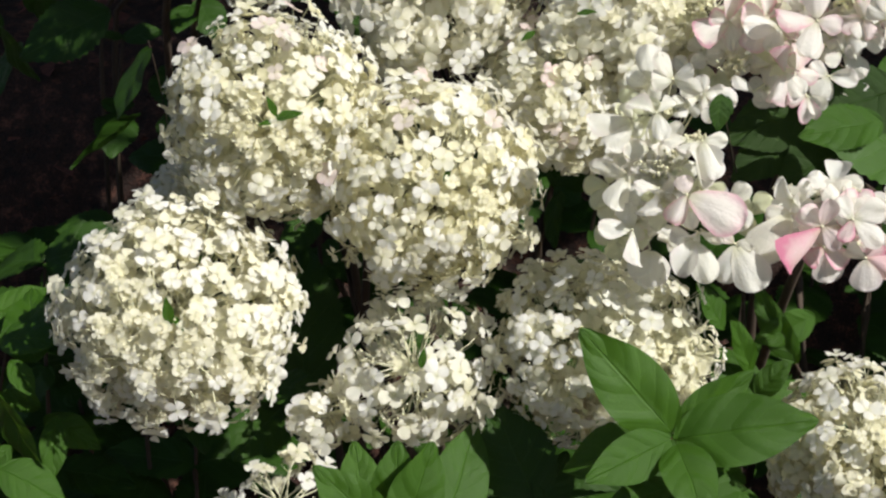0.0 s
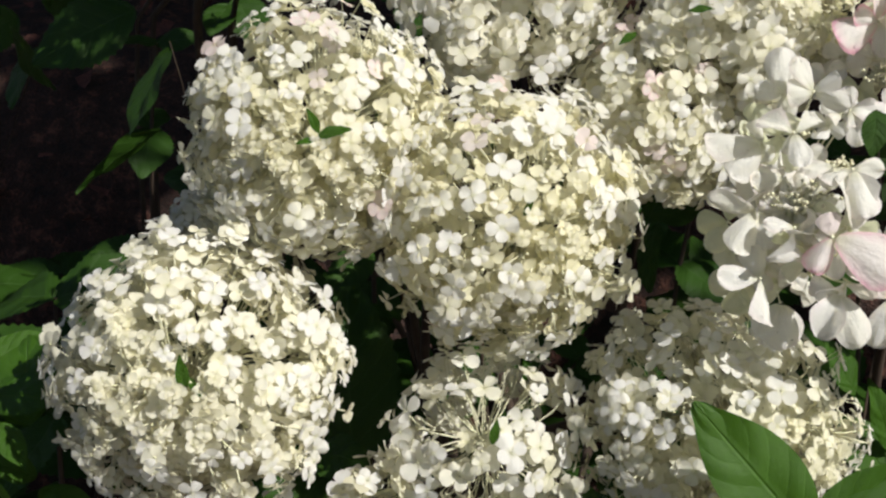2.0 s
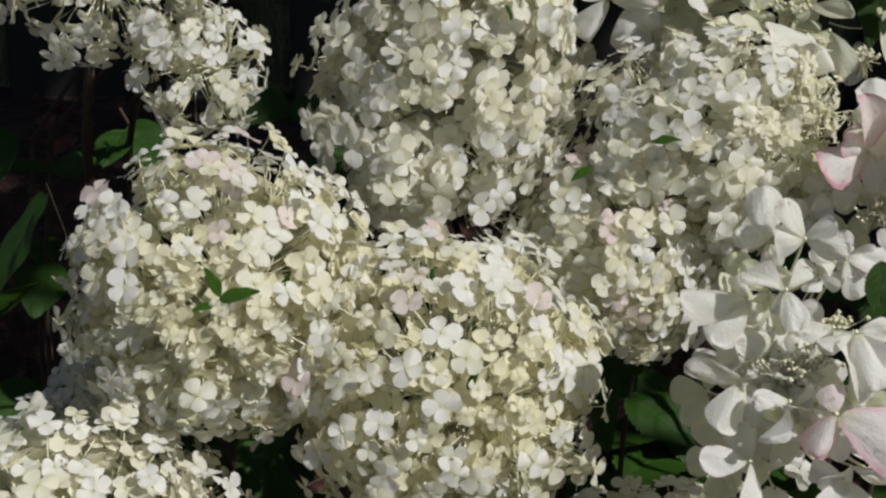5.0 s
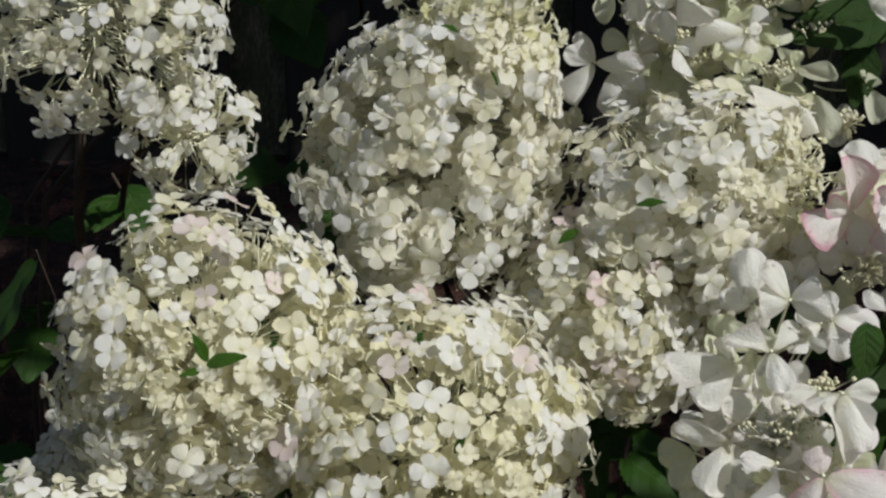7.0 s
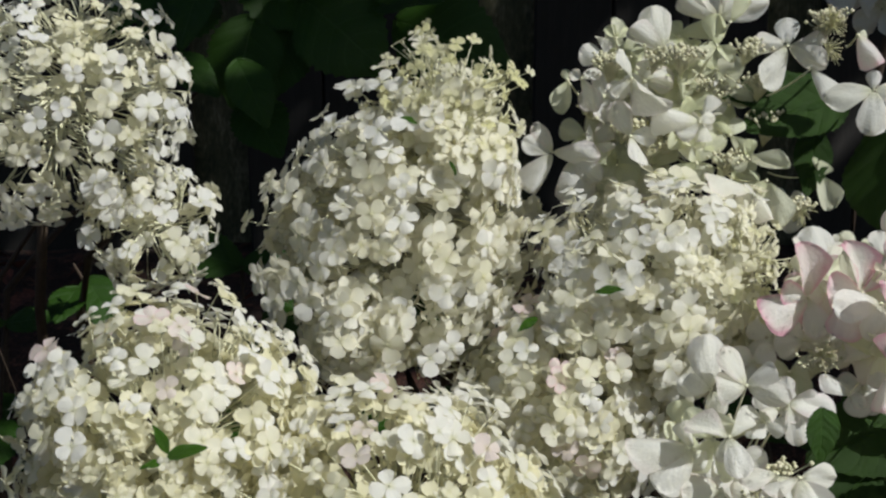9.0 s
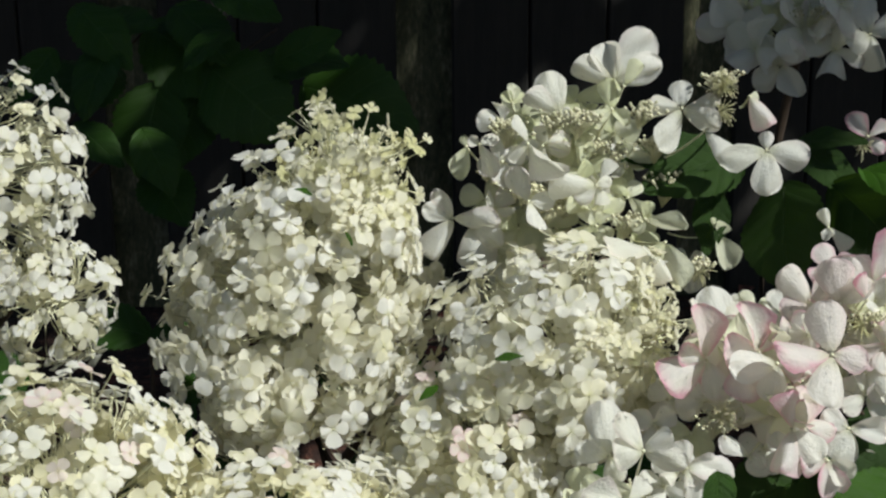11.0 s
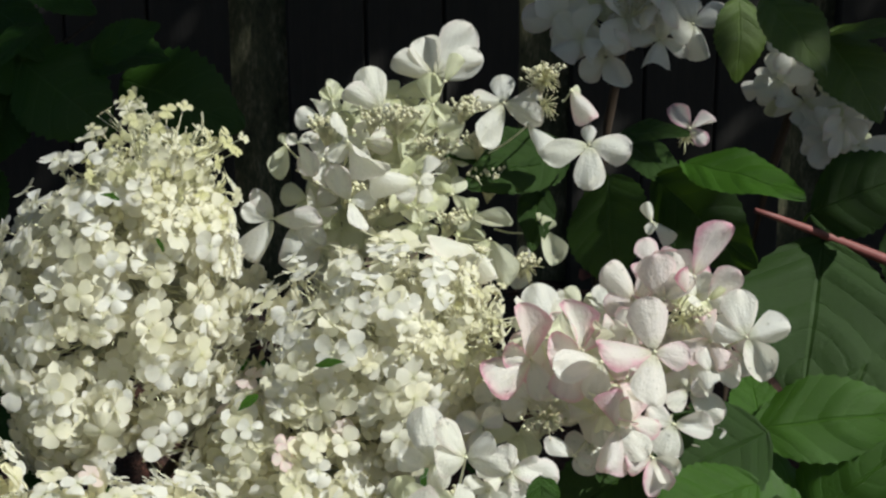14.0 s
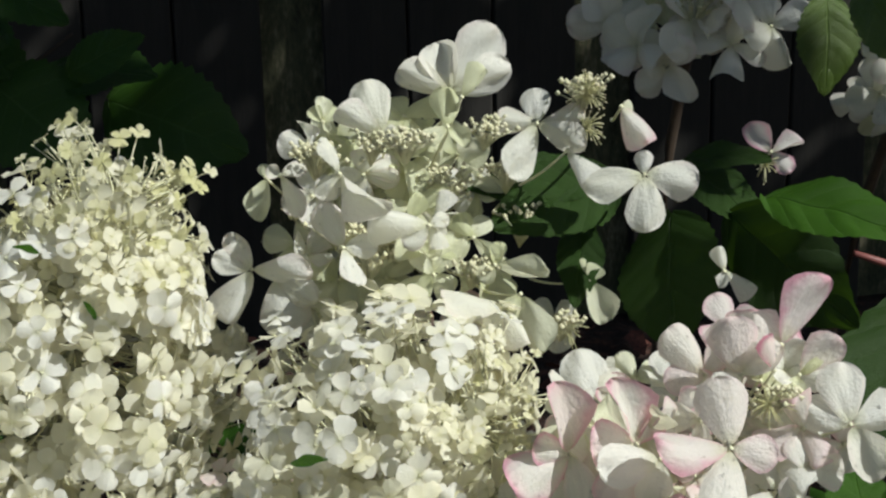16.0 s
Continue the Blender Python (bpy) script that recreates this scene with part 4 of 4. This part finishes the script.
stamen_tuft(head, (0.304, 0.295, 1.384), 0.011, 70, random.Random(10), (0, -0.3, 0.6))
stamen_tuft(head, (0.305, 0.298, 1.366), 0.010, 40, random.Random(11), (0.3, -0.5, 0.0))
stamen_tuft(head, (0.411, 0.33, 1.335), 0.009, 26, random.Random(12), (0, -0.6, 0.0))
stamen_tuft(head, (0.294, 0.3, 1.261), 0.012, 50, random.Random(13), (0, -0.6, 0.0))
bloom(head, (0.157, 0.335, 1.306), "green", (165, 17.1, 0.97, 5, 0), (48, 19.9, 0.86, 5, 0), (-46, 21.5, 0.92, 5, 0), (-109, 20.0, 0.83, 5, 0))
bloom(head, (0.179, 0.335, 1.285), "green", (140, 18.3, 1, 5, 0), (-46, 18.4, 1, 5, 0), (-121, 19.5, 1, 5, 0), (27, 18.7, 1, 5, 0))
bloom(head, (0.204, 0.33, 1.286), "green", (125, 20.4, 0.98, 5, 0), (49, 17.7, 1, 5, 0), (-66, 20.2, 0.99, 5, 0), (-125, 20.4, 0.98, 5, 0))
bloom(head, (0.167, 0.325, 1.333), "white", (-174, 16.3, 1.0, 5, 0), (27, 14.5, 1, 5, 0), (-79, 16.5, 1, 5, 0), (101, 16.5, 0.78, 5, 0))
bloom(head, (0.217, 0.335, 1.339), "green", (148, 15.6, 1, 5, 0), (24, 16.3, 1, 5, 0), (-72, 15.7, 1, 5, 0), (-139, 15.2, 1, 5, 0))
bloom(head, (0.249, 0.345, 1.332), "white", (153, 15.1, 1, 5, 0), (21, 14.4, 1, 5, 0), (-79, 17.2, 0.98, 5, 0))
bloom(head, (0.169, 0.345, 1.263), "white", (-169, 17.3, 1, 5, 0), (-11, 17.3, 1, 5, 0), (-90, 20.4, 1, 5, 0), (90, 17.0, 1, 5, 0))
bloom(head, (0.248, 0.325, 1.26), "pink", (-169, 17.2, 1, 5, 0), (-37, 16.9, 1, 5, 0), (-90, 20.2, 1, 5, 0), (101, 17.2, 1, 5, 0))
bloom(head, (0.293, 0.325, 1.258), "white", (135, 14.4, 1, 5, 0), (30, 13.7, 1, 5, 0), (-79, 17.4, 1, 5, 0))
# mostly green fill, standing for the shaded inside of this head
finish_head(head, 4, 0.0240, 44, ("green", "green", "white"), [((0.168, 0.303, 1.359), 0.014, 26), ((0.213, 0.298, 1.365), 0.014, 26), ((0.254, 0.302, 1.368), 0.012, 20), ((0.305, 0.304, 1.386), 0.014, 26), ((0.193, 0.308, 1.304), 0.016, 26), ((0.291, 0.291, 1.267), 0.012, 18), ((0.197, 0.310, 1.361), 0.012, 20), ((0.246, 0.299, 1.298), 0.014, 22), ((0.180, 0.313, 1.317), 0.014, 24), ((0.268, 0.316, 1.344), 0.014, 20), ((0.235, 0.330, 1.336), 0.020, 34), ((0.169, 0.335, 1.320), 0.018, 30), ((0.210, 0.328, 1.309), 0.020, 34), ((0.277, 0.328, 1.316), 0.018, 28)])
large_head((0.453, 0.587, 1.394), "shaded white hydrangea flower head hanging near the fence", [
    ((0.403, 0.558, 1.375), (-0.3, 0, -0.4), "white", 15, 1.0), ((0.422, 0.551, 1.362), (0, 0, -0.6), "white", 10, 1.0),
    ((0.463, 0.539, 1.375), (0.1, 0, -0.3), "white", 10, 0.9), ((0.437, 0.550, 1.392), (0, 0, -0.1), "white", 10, 1.1),
    ((0.491, 0.541, 1.387), (0.3, 0, -0.2), "white", 15, 1.0), ((0.466, 0.542, 1.411), (0, 0, 0.2), "white", 15, 1.0),
    ((0.392, 0.584, 1.390), (-0.4, 0, 0), "white", 15, 1.0), ((0.418, 0.579, 1.418), (-0.2, 0, 0.4), "white", 15, 1.0),
], [((0.441, 0.550, 1.403), 0.02, 20)], 5, 0.030)
large_head((0.576, 0.512, 1.351), "shaded drooping white hydrangea flower head by dark leaves", [
    ((0.548, 0.483, 1.371), (0, 0, 0.1), "white", 20, 0.7), ((0.548, 0.490, 1.346), (-0.2, 0, -0.3), "white", 15, 0.9),
    ((0.567, 0.490, 1.329), (0, 0, -0.5), "white", 15, 0.9), ((0.585, 0.457, 1.320), (0, 0, -0.3), "white", 15, 1.0),
    ((0.578, 0.469, 1.306), (-0.2, 0, -0.6), "white", 15, 0.9), ((0.600, 0.457, 1.299), (0.2, 0, -0.5), "white", 10, 0.9),
    ((0.605, 0.473, 1.334), (0.2, 0, 0), "white", 15, 0.8),
], [], 6, 0.027)

# ---- leafy shoots near the flower heads ----
UP = (0.0, -0.5, 0.85)
shoot((0.269, 0.022, 0.665), (0.215, -0.031, 0.985), (0.227, -0.022, 0.913), [
    ((0.215, -0.029, 0.988), (0.146, -0.017, 1.066), (-0.2, -0.75, 0.6), 1.0), ((0.219, -0.021, 0.983), (0.275, -0.014, 1.032), (0.2, -0.8, 0.5), 0.95),
    ((0.219, -0.032, 0.984), (0.307, -0.063, 1.026), (0.0, -0.7, 0.7), 1.0), ((0.212, -0.040, 0.989), (0.149, -0.084, 0.983), (0.1, -0.8, 0.6), 1.05),
    ((0.216, -0.042, 0.987), (0.229, -0.112, 0.980), (0.1, -0.85, 0.5), 1.0), ((0.216, -0.006, 0.968), (0.134, -0.010, 0.945), (0.0, -0.6, 0.8), 1.0),
    ((0.228, -0.003, 0.958), (0.282, -0.018, 0.937), (0.0, -0.7, 0.7), 1.0), ((0.227, -0.012, 0.927), (0.292, -0.061, 0.933), UP, 1.0),
    ((0.223, -0.012, 0.927), (0.168, -0.033, 0.920), UP, 1.0),
], "leafy green shoot with a rosette of fresh leaves", LEAVES, 1, RED_CANE)
shoot((0.014, 0.017, 0.632), (0.010, -0.052, 0.900), (0.013, -0.029, 0.802), [
    ((0.008, -0.050, 0.903), (0.007, -0.024, 0.972), (-0.2, -0.85, 0.4), 1.25), ((0.012, -0.058, 0.909), (0.037, -0.041, 0.981), (0.2, -0.85, 0.4), 1.2),
    ((0.004, -0.066, 0.916), (-0.053, -0.055, 0.969), (-0.2, -0.8, 0.6), 1.1), ((-0.016, -0.014, 0.886), (-0.029, 0.025, 0.940), (0.0, -0.8, 0.5), 1.0),
    ((0.042, -0.012, 0.869), (0.073, 0.052, 0.942), (0.1, -0.9, 0.3), 1.0),
], "bright green leafy shoot below the flower heads", LEAVES, 2)
shoot((0.139, 0.068, 0.618), (0.127, 0.037, 0.855), (0.132, 0.060, 0.758), [
    ((0.121, 0.029, 0.878), (0.083, 0.067, 0.947), (-0.1, -0.9, 0.4), 1.2), ((0.125, 0.026, 0.875), (0.148, 0.052, 0.913), (0.1, -0.9, 0.4), 1.1),
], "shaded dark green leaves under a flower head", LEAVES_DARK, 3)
# the darkened leaf stands for half shade on these two leaves
shoot((-0.254, 0.478, 0.690), (-0.208, 0.219, 1.206), (-0.224, 0.421, 1.000), [
    ((-0.203, 0.195, 1.207), (-0.229, 0.155, 1.162), (-0.78, -0.62, 0.05), 1.25), ((-0.225, 0.235, 1.133), (-0.281, 0.19, 1.106), (-0.85, -0.45, -0.2), 0.8),
], "leafy shoot with one sunlit leaf over dark soil", LEAVES_SMOOTH, 4, CANE, 0.0014)
# the lighter leaf copy stands for dappled sun that misses this shoot
shoot((-0.438, 0.175, 0.541), (-0.332, 0.151, 0.978), (-0.375, 0.164, 0.827), [
    ((-0.301, 0.1, 0.964), (-0.321, 0.16, 1.007), (-0.1, -0.8, 0.5), 1.3), ((-0.334, 0.12, 0.973), (-0.281, 0.1, 0.991), UP, 1.1), ((-0.355, 0.16, 0.973), (-0.309, 0.19, 0.988), UP, 1.1),
    ((-0.305, 0.11, 0.912), (-0.331, 0.1, 0.935), UP, 1.1), ((-0.313, 0.08, 0.976), (-0.292, 0.06, 0.956), UP, 1.1), ((-0.319, 0.06, 0.955), (-0.285, 0.03, 0.888), (-0.7, -0.7, 0.1), 1.1),
    ((-0.291, 0.08, 0.921), (-0.244, 0.07, 0.9), UP, 1.1), ((-0.279, 0.07, 0.928), (-0.28, 0.04, 0.886), (0.2, -0.8, 0.5), 1.0), ((-0.313, 0.05, 0.912), (-0.337, 0.03, 0.892), UP, 1.1), ((-0.317, 0.03, 0.904), (-0.263, 0.01, 0.891), UP, 1.1),
], "green leaves on a low shoot beside the round head", LEAVES, 5)
shoot((-0.069, 0.344, 0.633), (-0.123, 0.214, 0.898), (-0.094, 0.266, 0.787), [
    ((-0.114, 0.178, 0.895), (-0.069, 0.146, 0.911), UP, 1.2), ((-0.105, 0.185, 0.867), (-0.140, 0.128, 0.862), UP, 1.2),
    ((-0.090, 0.243, 0.842), (-0.102, 0.299, 0.985), (0, -0.9, 0.3), 0.8), ((-0.083, 0.328, 0.995), (-0.110, 0.273, 0.980), UP, 1.0),
], "dark leaves in the shade between flower heads", LEAVES_DARK, 6)

# ---- leaves among the large-petalled heads ----
shoot((0.696, 0.262, 0.807), (0.398, 0.312, 1.303), (0.478, 0.367, 1.218), [
    ((0.355, 0.318, 1.315), (0.339, 0.274, 1.255), (-0.65, -0.7, -0.3), 1.35), ((0.388, 0.318, 1.313), (0.429, 0.256, 1.265), (-0.45, -0.85, -0.1), 1.1),
    ((0.372, 0.350, 1.337), (0.407, 0.318, 1.347), (0.0, -0.5, 0.85), 0.8),
    ((0.331, 0.339, 1.330), (0.260, 0.312, 1.321), (0.0, -0.7, 0.7), 0.9), ((0.324, 0.341, 1.330), (0.247, 0.339, 1.337), (0.0, -0.6, 0.8), 0.8),
    ((0.375, 0.348, 1.333), (0.405, 0.311, 1.310), UP, 1.1), ((0.313, 0.339, 1.308), (0.300, 0.302, 1.275), (-0.1, -0.95, 0.2), 0.7),
], "hydrangea branch with broad dark green leaves", LEAVES_BROAD, 7)
shoot((0.734, 0.321, 1.166), (0.45, 0.3, 1.292), (0.522, 0.31, 1.265), [
    ((0.502, 0.305, 1.266), (0.463, 0.235, 1.185), (-0.35, -0.9, 0.15), 1.45), ((0.496, 0.31, 1.285), (0.542, 0.26, 1.326), (-0.1, -0.75, 0.6), 1.15),
    ((0.568, 0.335, 1.216), (0.515, 0.275, 1.141), (-0.3, -0.9, 0.1), 1.1), ((0.489, 0.31, 1.279), (0.493, 0.3, 1.293), UP, 0.5),
    ((0.586, 0.36, 1.259), (0.592, 0.32, 1.203), (0.0, -0.9, 0.3), 1.1),
], "reddish arching hydrangea branch with hanging leaves", LEAVES_BROAD, 8, RED_CANE, 0.006)
shoot((0.646, 0.197, 0.865), (0.354, 0.187, 1.212), (0.431, 0.187, 1.155), [
    ((0.417, 0.205, 1.177), (0.5, 0.165, 1.203), (0.05, -0.7, 0.65), 0.95), ((0.421, 0.205, 1.171), (0.427, 0.235, 1.206), (0.0, -0.85, 0.4), 1.2),
    ((0.447, 0.17, 1.123), (0.343, 0.165, 1.18), (0.0, -0.6, 0.75), 1.15), ((0.438, 0.175, 1.123), (0.49, 0.15, 1.186), (0.1, -0.65, 0.7), 1.2),
    ((0.383, 0.121, 1.181), (0.318, 0.106, 1.179), UP, 1.2), ((0.388, 0.267, 1.333), (0.433, 0.195, 1.335), (0.0, -0.7, 0.7), 0.8),
], "woody flower branch with broad sunlit green leaves", LEAVES_SUNNY, 9)
shoot((0.549, 0.319, 0.936), (0.331, 0.189, 1.146), (0.434, 0.250, 1.068), [
    ((0.350, 0.193, 1.168), (0.275, 0.169, 1.146), (0.0, -0.8, 0.6), 1.1), ((0.335, 0.189, 1.149), (0.281, 0.155, 1.116), (-0.2, -0.8, 0.5), 1.0),
    ((0.409, 0.172, 1.189), (0.334, 0.155, 1.172), (0.0, -0.7, 0.7), 1.2), ((0.384, 0.173, 1.143), (0.318, 0.146, 1.116), (0.0, -0.8, 0.5), 1.1),
    ((0.404, 0.180, 1.148), (0.425, 0.136, 1.115), (0.2, -0.8, 0.5), 1.1),
], "broad green leaves between two large-petalled heads", LEAVES_BROAD, 15)
shoot((0.334, 0.299, 0.992), (0.244, 0.064, 1.224), (0.278, 0.149, 1.127), [
    ((0.243, 0.059, 1.225), (0.241, 0.045, 1.203), (-0.1, -0.9, 0.3), 0.9), ((0.246, 0.063, 1.222), (0.254, 0.057, 1.212), UP, 0.8),
], "small dark leaf tip among white petals", LEAVES_DARK, 16, CANE, 0.001)
shoot((0.445, 0.227, 0.729), (0.329, 0.176, 0.974), (0.396, 0.214, 0.869), [
    ((0.314, 0.153, 0.930), (0.292, 0.147, 0.990), (0.3, -0.9, 0.3), 0.7), ((0.319, 0.142, 0.914), (0.338, 0.136, 0.952), UP, 1.0),
    ((0.319, 0.137, 0.905), (0.281, 0.174, 0.952), UP, 1.0), ((0.300, 0.220, 0.937), (0.274, 0.217, 0.985), UP, 1.0), ((0.376, 0.168, 0.904), (0.319, 0.131, 0.897), UP, 1.2), ((0.346, 0.101, 1.017), (0.302, 0.080, 1.002), (-0.3, -0.9, 0.1), 1.0), ((0.333, 0.085, 0.983), (0.293, 0.102, 1.037), (-0.4, -0.9, 0.0), 0.7),
], "dim green leaves behind the leaf rosette", LEAVES, 10)
shoot((0.875, 0.606, 1.174), (0.567, 0.476, 1.382), (0.660, 0.537, 1.345), [
    ((0.525, 0.476, 1.412), (0.552, 0.416, 1.377), (0.0, -0.8, 0.6), 1.0), ((0.574, 0.473, 1.382), (0.595, 0.410, 1.341), (0, -0.9, 0.4), 1.1),
    ((0.521, 0.521, 1.408), (0.518, 0.493, 1.351), (0, -0.95, 0.2), 1.0), ((0.578, 0.471, 1.386), (0.608, 0.412, 1.400), UP, 1.0),
], "leafy branch hanging before the dark fence", LEAVES_LIGHTENED, 11)

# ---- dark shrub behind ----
# both fence branches take the darkened leaf, so part of their dimness is colour
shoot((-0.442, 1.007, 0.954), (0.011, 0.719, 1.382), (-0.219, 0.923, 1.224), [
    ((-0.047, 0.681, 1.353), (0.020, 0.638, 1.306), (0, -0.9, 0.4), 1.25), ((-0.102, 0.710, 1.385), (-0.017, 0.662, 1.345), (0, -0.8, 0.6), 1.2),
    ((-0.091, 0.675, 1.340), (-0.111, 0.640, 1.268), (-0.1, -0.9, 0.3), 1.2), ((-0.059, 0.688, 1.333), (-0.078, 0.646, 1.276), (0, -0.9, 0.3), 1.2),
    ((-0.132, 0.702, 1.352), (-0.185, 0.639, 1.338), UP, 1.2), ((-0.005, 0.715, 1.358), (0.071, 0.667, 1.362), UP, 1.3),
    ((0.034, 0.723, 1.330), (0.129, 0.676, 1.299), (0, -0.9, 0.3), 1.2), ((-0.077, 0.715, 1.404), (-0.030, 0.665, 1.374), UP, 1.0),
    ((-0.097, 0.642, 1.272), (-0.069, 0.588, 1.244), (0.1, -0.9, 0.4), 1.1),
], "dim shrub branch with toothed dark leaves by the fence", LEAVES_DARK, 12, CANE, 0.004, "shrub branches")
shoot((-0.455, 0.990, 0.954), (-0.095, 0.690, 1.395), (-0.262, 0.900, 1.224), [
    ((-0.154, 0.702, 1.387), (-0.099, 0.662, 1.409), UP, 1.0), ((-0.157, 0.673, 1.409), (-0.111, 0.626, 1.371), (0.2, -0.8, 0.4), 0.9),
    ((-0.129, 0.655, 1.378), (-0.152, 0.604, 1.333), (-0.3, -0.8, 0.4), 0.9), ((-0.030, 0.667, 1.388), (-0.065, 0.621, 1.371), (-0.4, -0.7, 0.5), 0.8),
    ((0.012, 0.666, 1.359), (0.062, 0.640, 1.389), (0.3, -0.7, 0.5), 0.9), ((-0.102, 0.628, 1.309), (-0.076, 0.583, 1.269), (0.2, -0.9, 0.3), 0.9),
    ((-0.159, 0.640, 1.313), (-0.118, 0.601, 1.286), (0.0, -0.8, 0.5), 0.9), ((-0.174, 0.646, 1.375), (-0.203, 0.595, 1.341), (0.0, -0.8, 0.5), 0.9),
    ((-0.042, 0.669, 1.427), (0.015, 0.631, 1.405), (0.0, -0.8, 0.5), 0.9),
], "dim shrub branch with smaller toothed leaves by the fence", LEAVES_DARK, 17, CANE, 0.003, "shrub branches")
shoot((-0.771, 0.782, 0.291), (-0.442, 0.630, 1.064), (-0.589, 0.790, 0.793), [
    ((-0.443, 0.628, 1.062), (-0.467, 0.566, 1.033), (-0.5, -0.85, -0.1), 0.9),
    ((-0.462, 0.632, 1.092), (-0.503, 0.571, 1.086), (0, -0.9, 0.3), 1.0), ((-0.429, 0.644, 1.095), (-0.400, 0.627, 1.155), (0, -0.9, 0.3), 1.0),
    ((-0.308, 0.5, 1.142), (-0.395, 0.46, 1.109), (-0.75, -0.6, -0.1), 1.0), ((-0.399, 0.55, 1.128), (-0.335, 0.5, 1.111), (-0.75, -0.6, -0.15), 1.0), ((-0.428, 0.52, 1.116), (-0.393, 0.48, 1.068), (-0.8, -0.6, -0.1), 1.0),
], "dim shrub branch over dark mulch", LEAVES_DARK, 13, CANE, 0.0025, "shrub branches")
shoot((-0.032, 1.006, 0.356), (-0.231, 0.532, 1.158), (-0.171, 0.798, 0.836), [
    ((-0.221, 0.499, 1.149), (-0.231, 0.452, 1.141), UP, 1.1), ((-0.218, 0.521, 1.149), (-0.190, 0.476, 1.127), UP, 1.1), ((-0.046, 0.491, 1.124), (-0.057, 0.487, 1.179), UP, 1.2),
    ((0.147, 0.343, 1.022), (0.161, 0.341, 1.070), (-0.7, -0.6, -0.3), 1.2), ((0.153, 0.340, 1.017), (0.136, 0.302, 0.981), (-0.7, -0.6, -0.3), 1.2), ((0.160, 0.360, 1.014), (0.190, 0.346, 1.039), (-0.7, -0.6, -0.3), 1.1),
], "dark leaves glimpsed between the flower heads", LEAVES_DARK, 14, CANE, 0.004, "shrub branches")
rng = random.Random(77)
for i in range(34):
    x = -0.75 + 1.7 * (i + rng.random()) / 34
    y = rng.uniform(0.32, 0.95)
    h = rng.uniform(0.55, 0.98) + 0.12 * (y - 0.3)
    if 0.05 < x < 0.36 and y < 0.55:
        h *= 0.76
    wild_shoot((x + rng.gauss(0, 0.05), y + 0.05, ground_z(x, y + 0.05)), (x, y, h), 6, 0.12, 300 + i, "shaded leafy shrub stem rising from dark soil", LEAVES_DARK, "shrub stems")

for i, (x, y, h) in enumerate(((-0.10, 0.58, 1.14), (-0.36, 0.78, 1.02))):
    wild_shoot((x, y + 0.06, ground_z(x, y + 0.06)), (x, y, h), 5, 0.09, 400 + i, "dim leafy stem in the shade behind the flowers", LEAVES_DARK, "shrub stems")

# ---- leaf litter ----
rl = random.Random(5)
lit = bmesh.new()
for _ in range(700):
    x, y = rl.uniform(-1.6, 1.8), rl.uniform(-0.4, 1.75)
    m = pose(x, y, ground_z(x, y) + 0.012 + 0.015 * rl.random(), rl.uniform(-25, 25), rl.uniform(-25, 25), rl.uniform(0, 360)) @ Matrix.Scale(rl.uniform(0.02, 0.05), 4)
    petal_into(lit, m, 2, 3, 0.4, 0.2, 0.6)
tagged(new("leaf_litter", to_mesh("leaf_litter", lit, LITTER)), "brown fallen leaves and bark chips on soil", "leaf litter", kind="stuff")

# ---- unseen tree, added so that its shade falls on the fence and the shrub ----
tr = random.Random(9)
tree = thing("overhanging_tree", (3.10, -0.77, 0.0), "unseen leafy tree added to shade the fence", "tree")
bm = bmesh.new()
tube(bm, bend((0, 0, -0.05), (-0.6, 0.5, 3.6), (0.1, 0.0, 2.0), 10), 0.11, 0.04, 10)
part("trunk", bm, CANE, tree)
bm = bmesh.new()
for a, b in (((-0.35, 0.25, 2.6), (-2.0, 0.1, 3.4)), ((-0.45, 0.35, 3.0), (-1.3, 1.5, 3.6)), ((-0.2, 0.1, 2.3), (0.6, 1.0, 3.3)), ((-0.5, 0.4, 3.2), (-2.2, 1.2, 3.7))):
    tube(bm, bend(a, b, (Vector(a) + Vector(b)) / 2 + Vector((0, 0, 0.2)), 6), 0.035, 0.008, 6)
part("limb", bm, CANE, tree)
bm = bmesh.new()
for _ in range(4600):
    x, y = tr.uniform(-3.6, 0.4), tr.uniform(-0.1, 2.2)
    # the crown's edge is drawn to leave the near flower heads in sun
    edge = 0.10 * noise.noise((x * 1.7, 5.0, 0)) + 0.06 * noise.noise((x * 5, 1.0, 0))
    right = min(1.0, max(0.0, (x + 1.42) / 0.06))
    left = min(1.0, max(0.0, (-1.95 - x) / 0.2))
    keep = (y - (0.62 - 0.14 * right - 0.17 * left) - edge * 0.7) / (0.16 - 0.08 * right)
    # thinned here so that light reaches the far flower heads
    if x > -1.5 and y > 0.55 and tr.random() < (0.62 if y < 1.0 else 0.2):
        continue
    # a gap left for sun on the drooping far head
    if abs(x + 1.18) < 0.16 and abs(y - 0.66) < 0.12 and tr.random() < 0.75:
        continue
    if keep < 1 and (keep < 0 or noise.noise((x * 6, y * 6, 2)) * 0.5 + 0.5 > 0.75 * keep + 0.12):
        continue
    z = 3.2 + 0.25 * noise.noise((x, y, 0)) + tr.uniform(-0.18, 0.18)
    m = pose(x + 0.03, y - 0.45, z, tr.uniform(-35, 35), tr.uniform(-35, 35), tr.uniform(0, 360)) @ Matrix.Scale(tr.uniform(0.10, 0.17), 4)
    petal_into(bm, m, 2, 3, 0.3, -0.2, 0.7)
part("crown", bm, LEAF_DARK, tree)
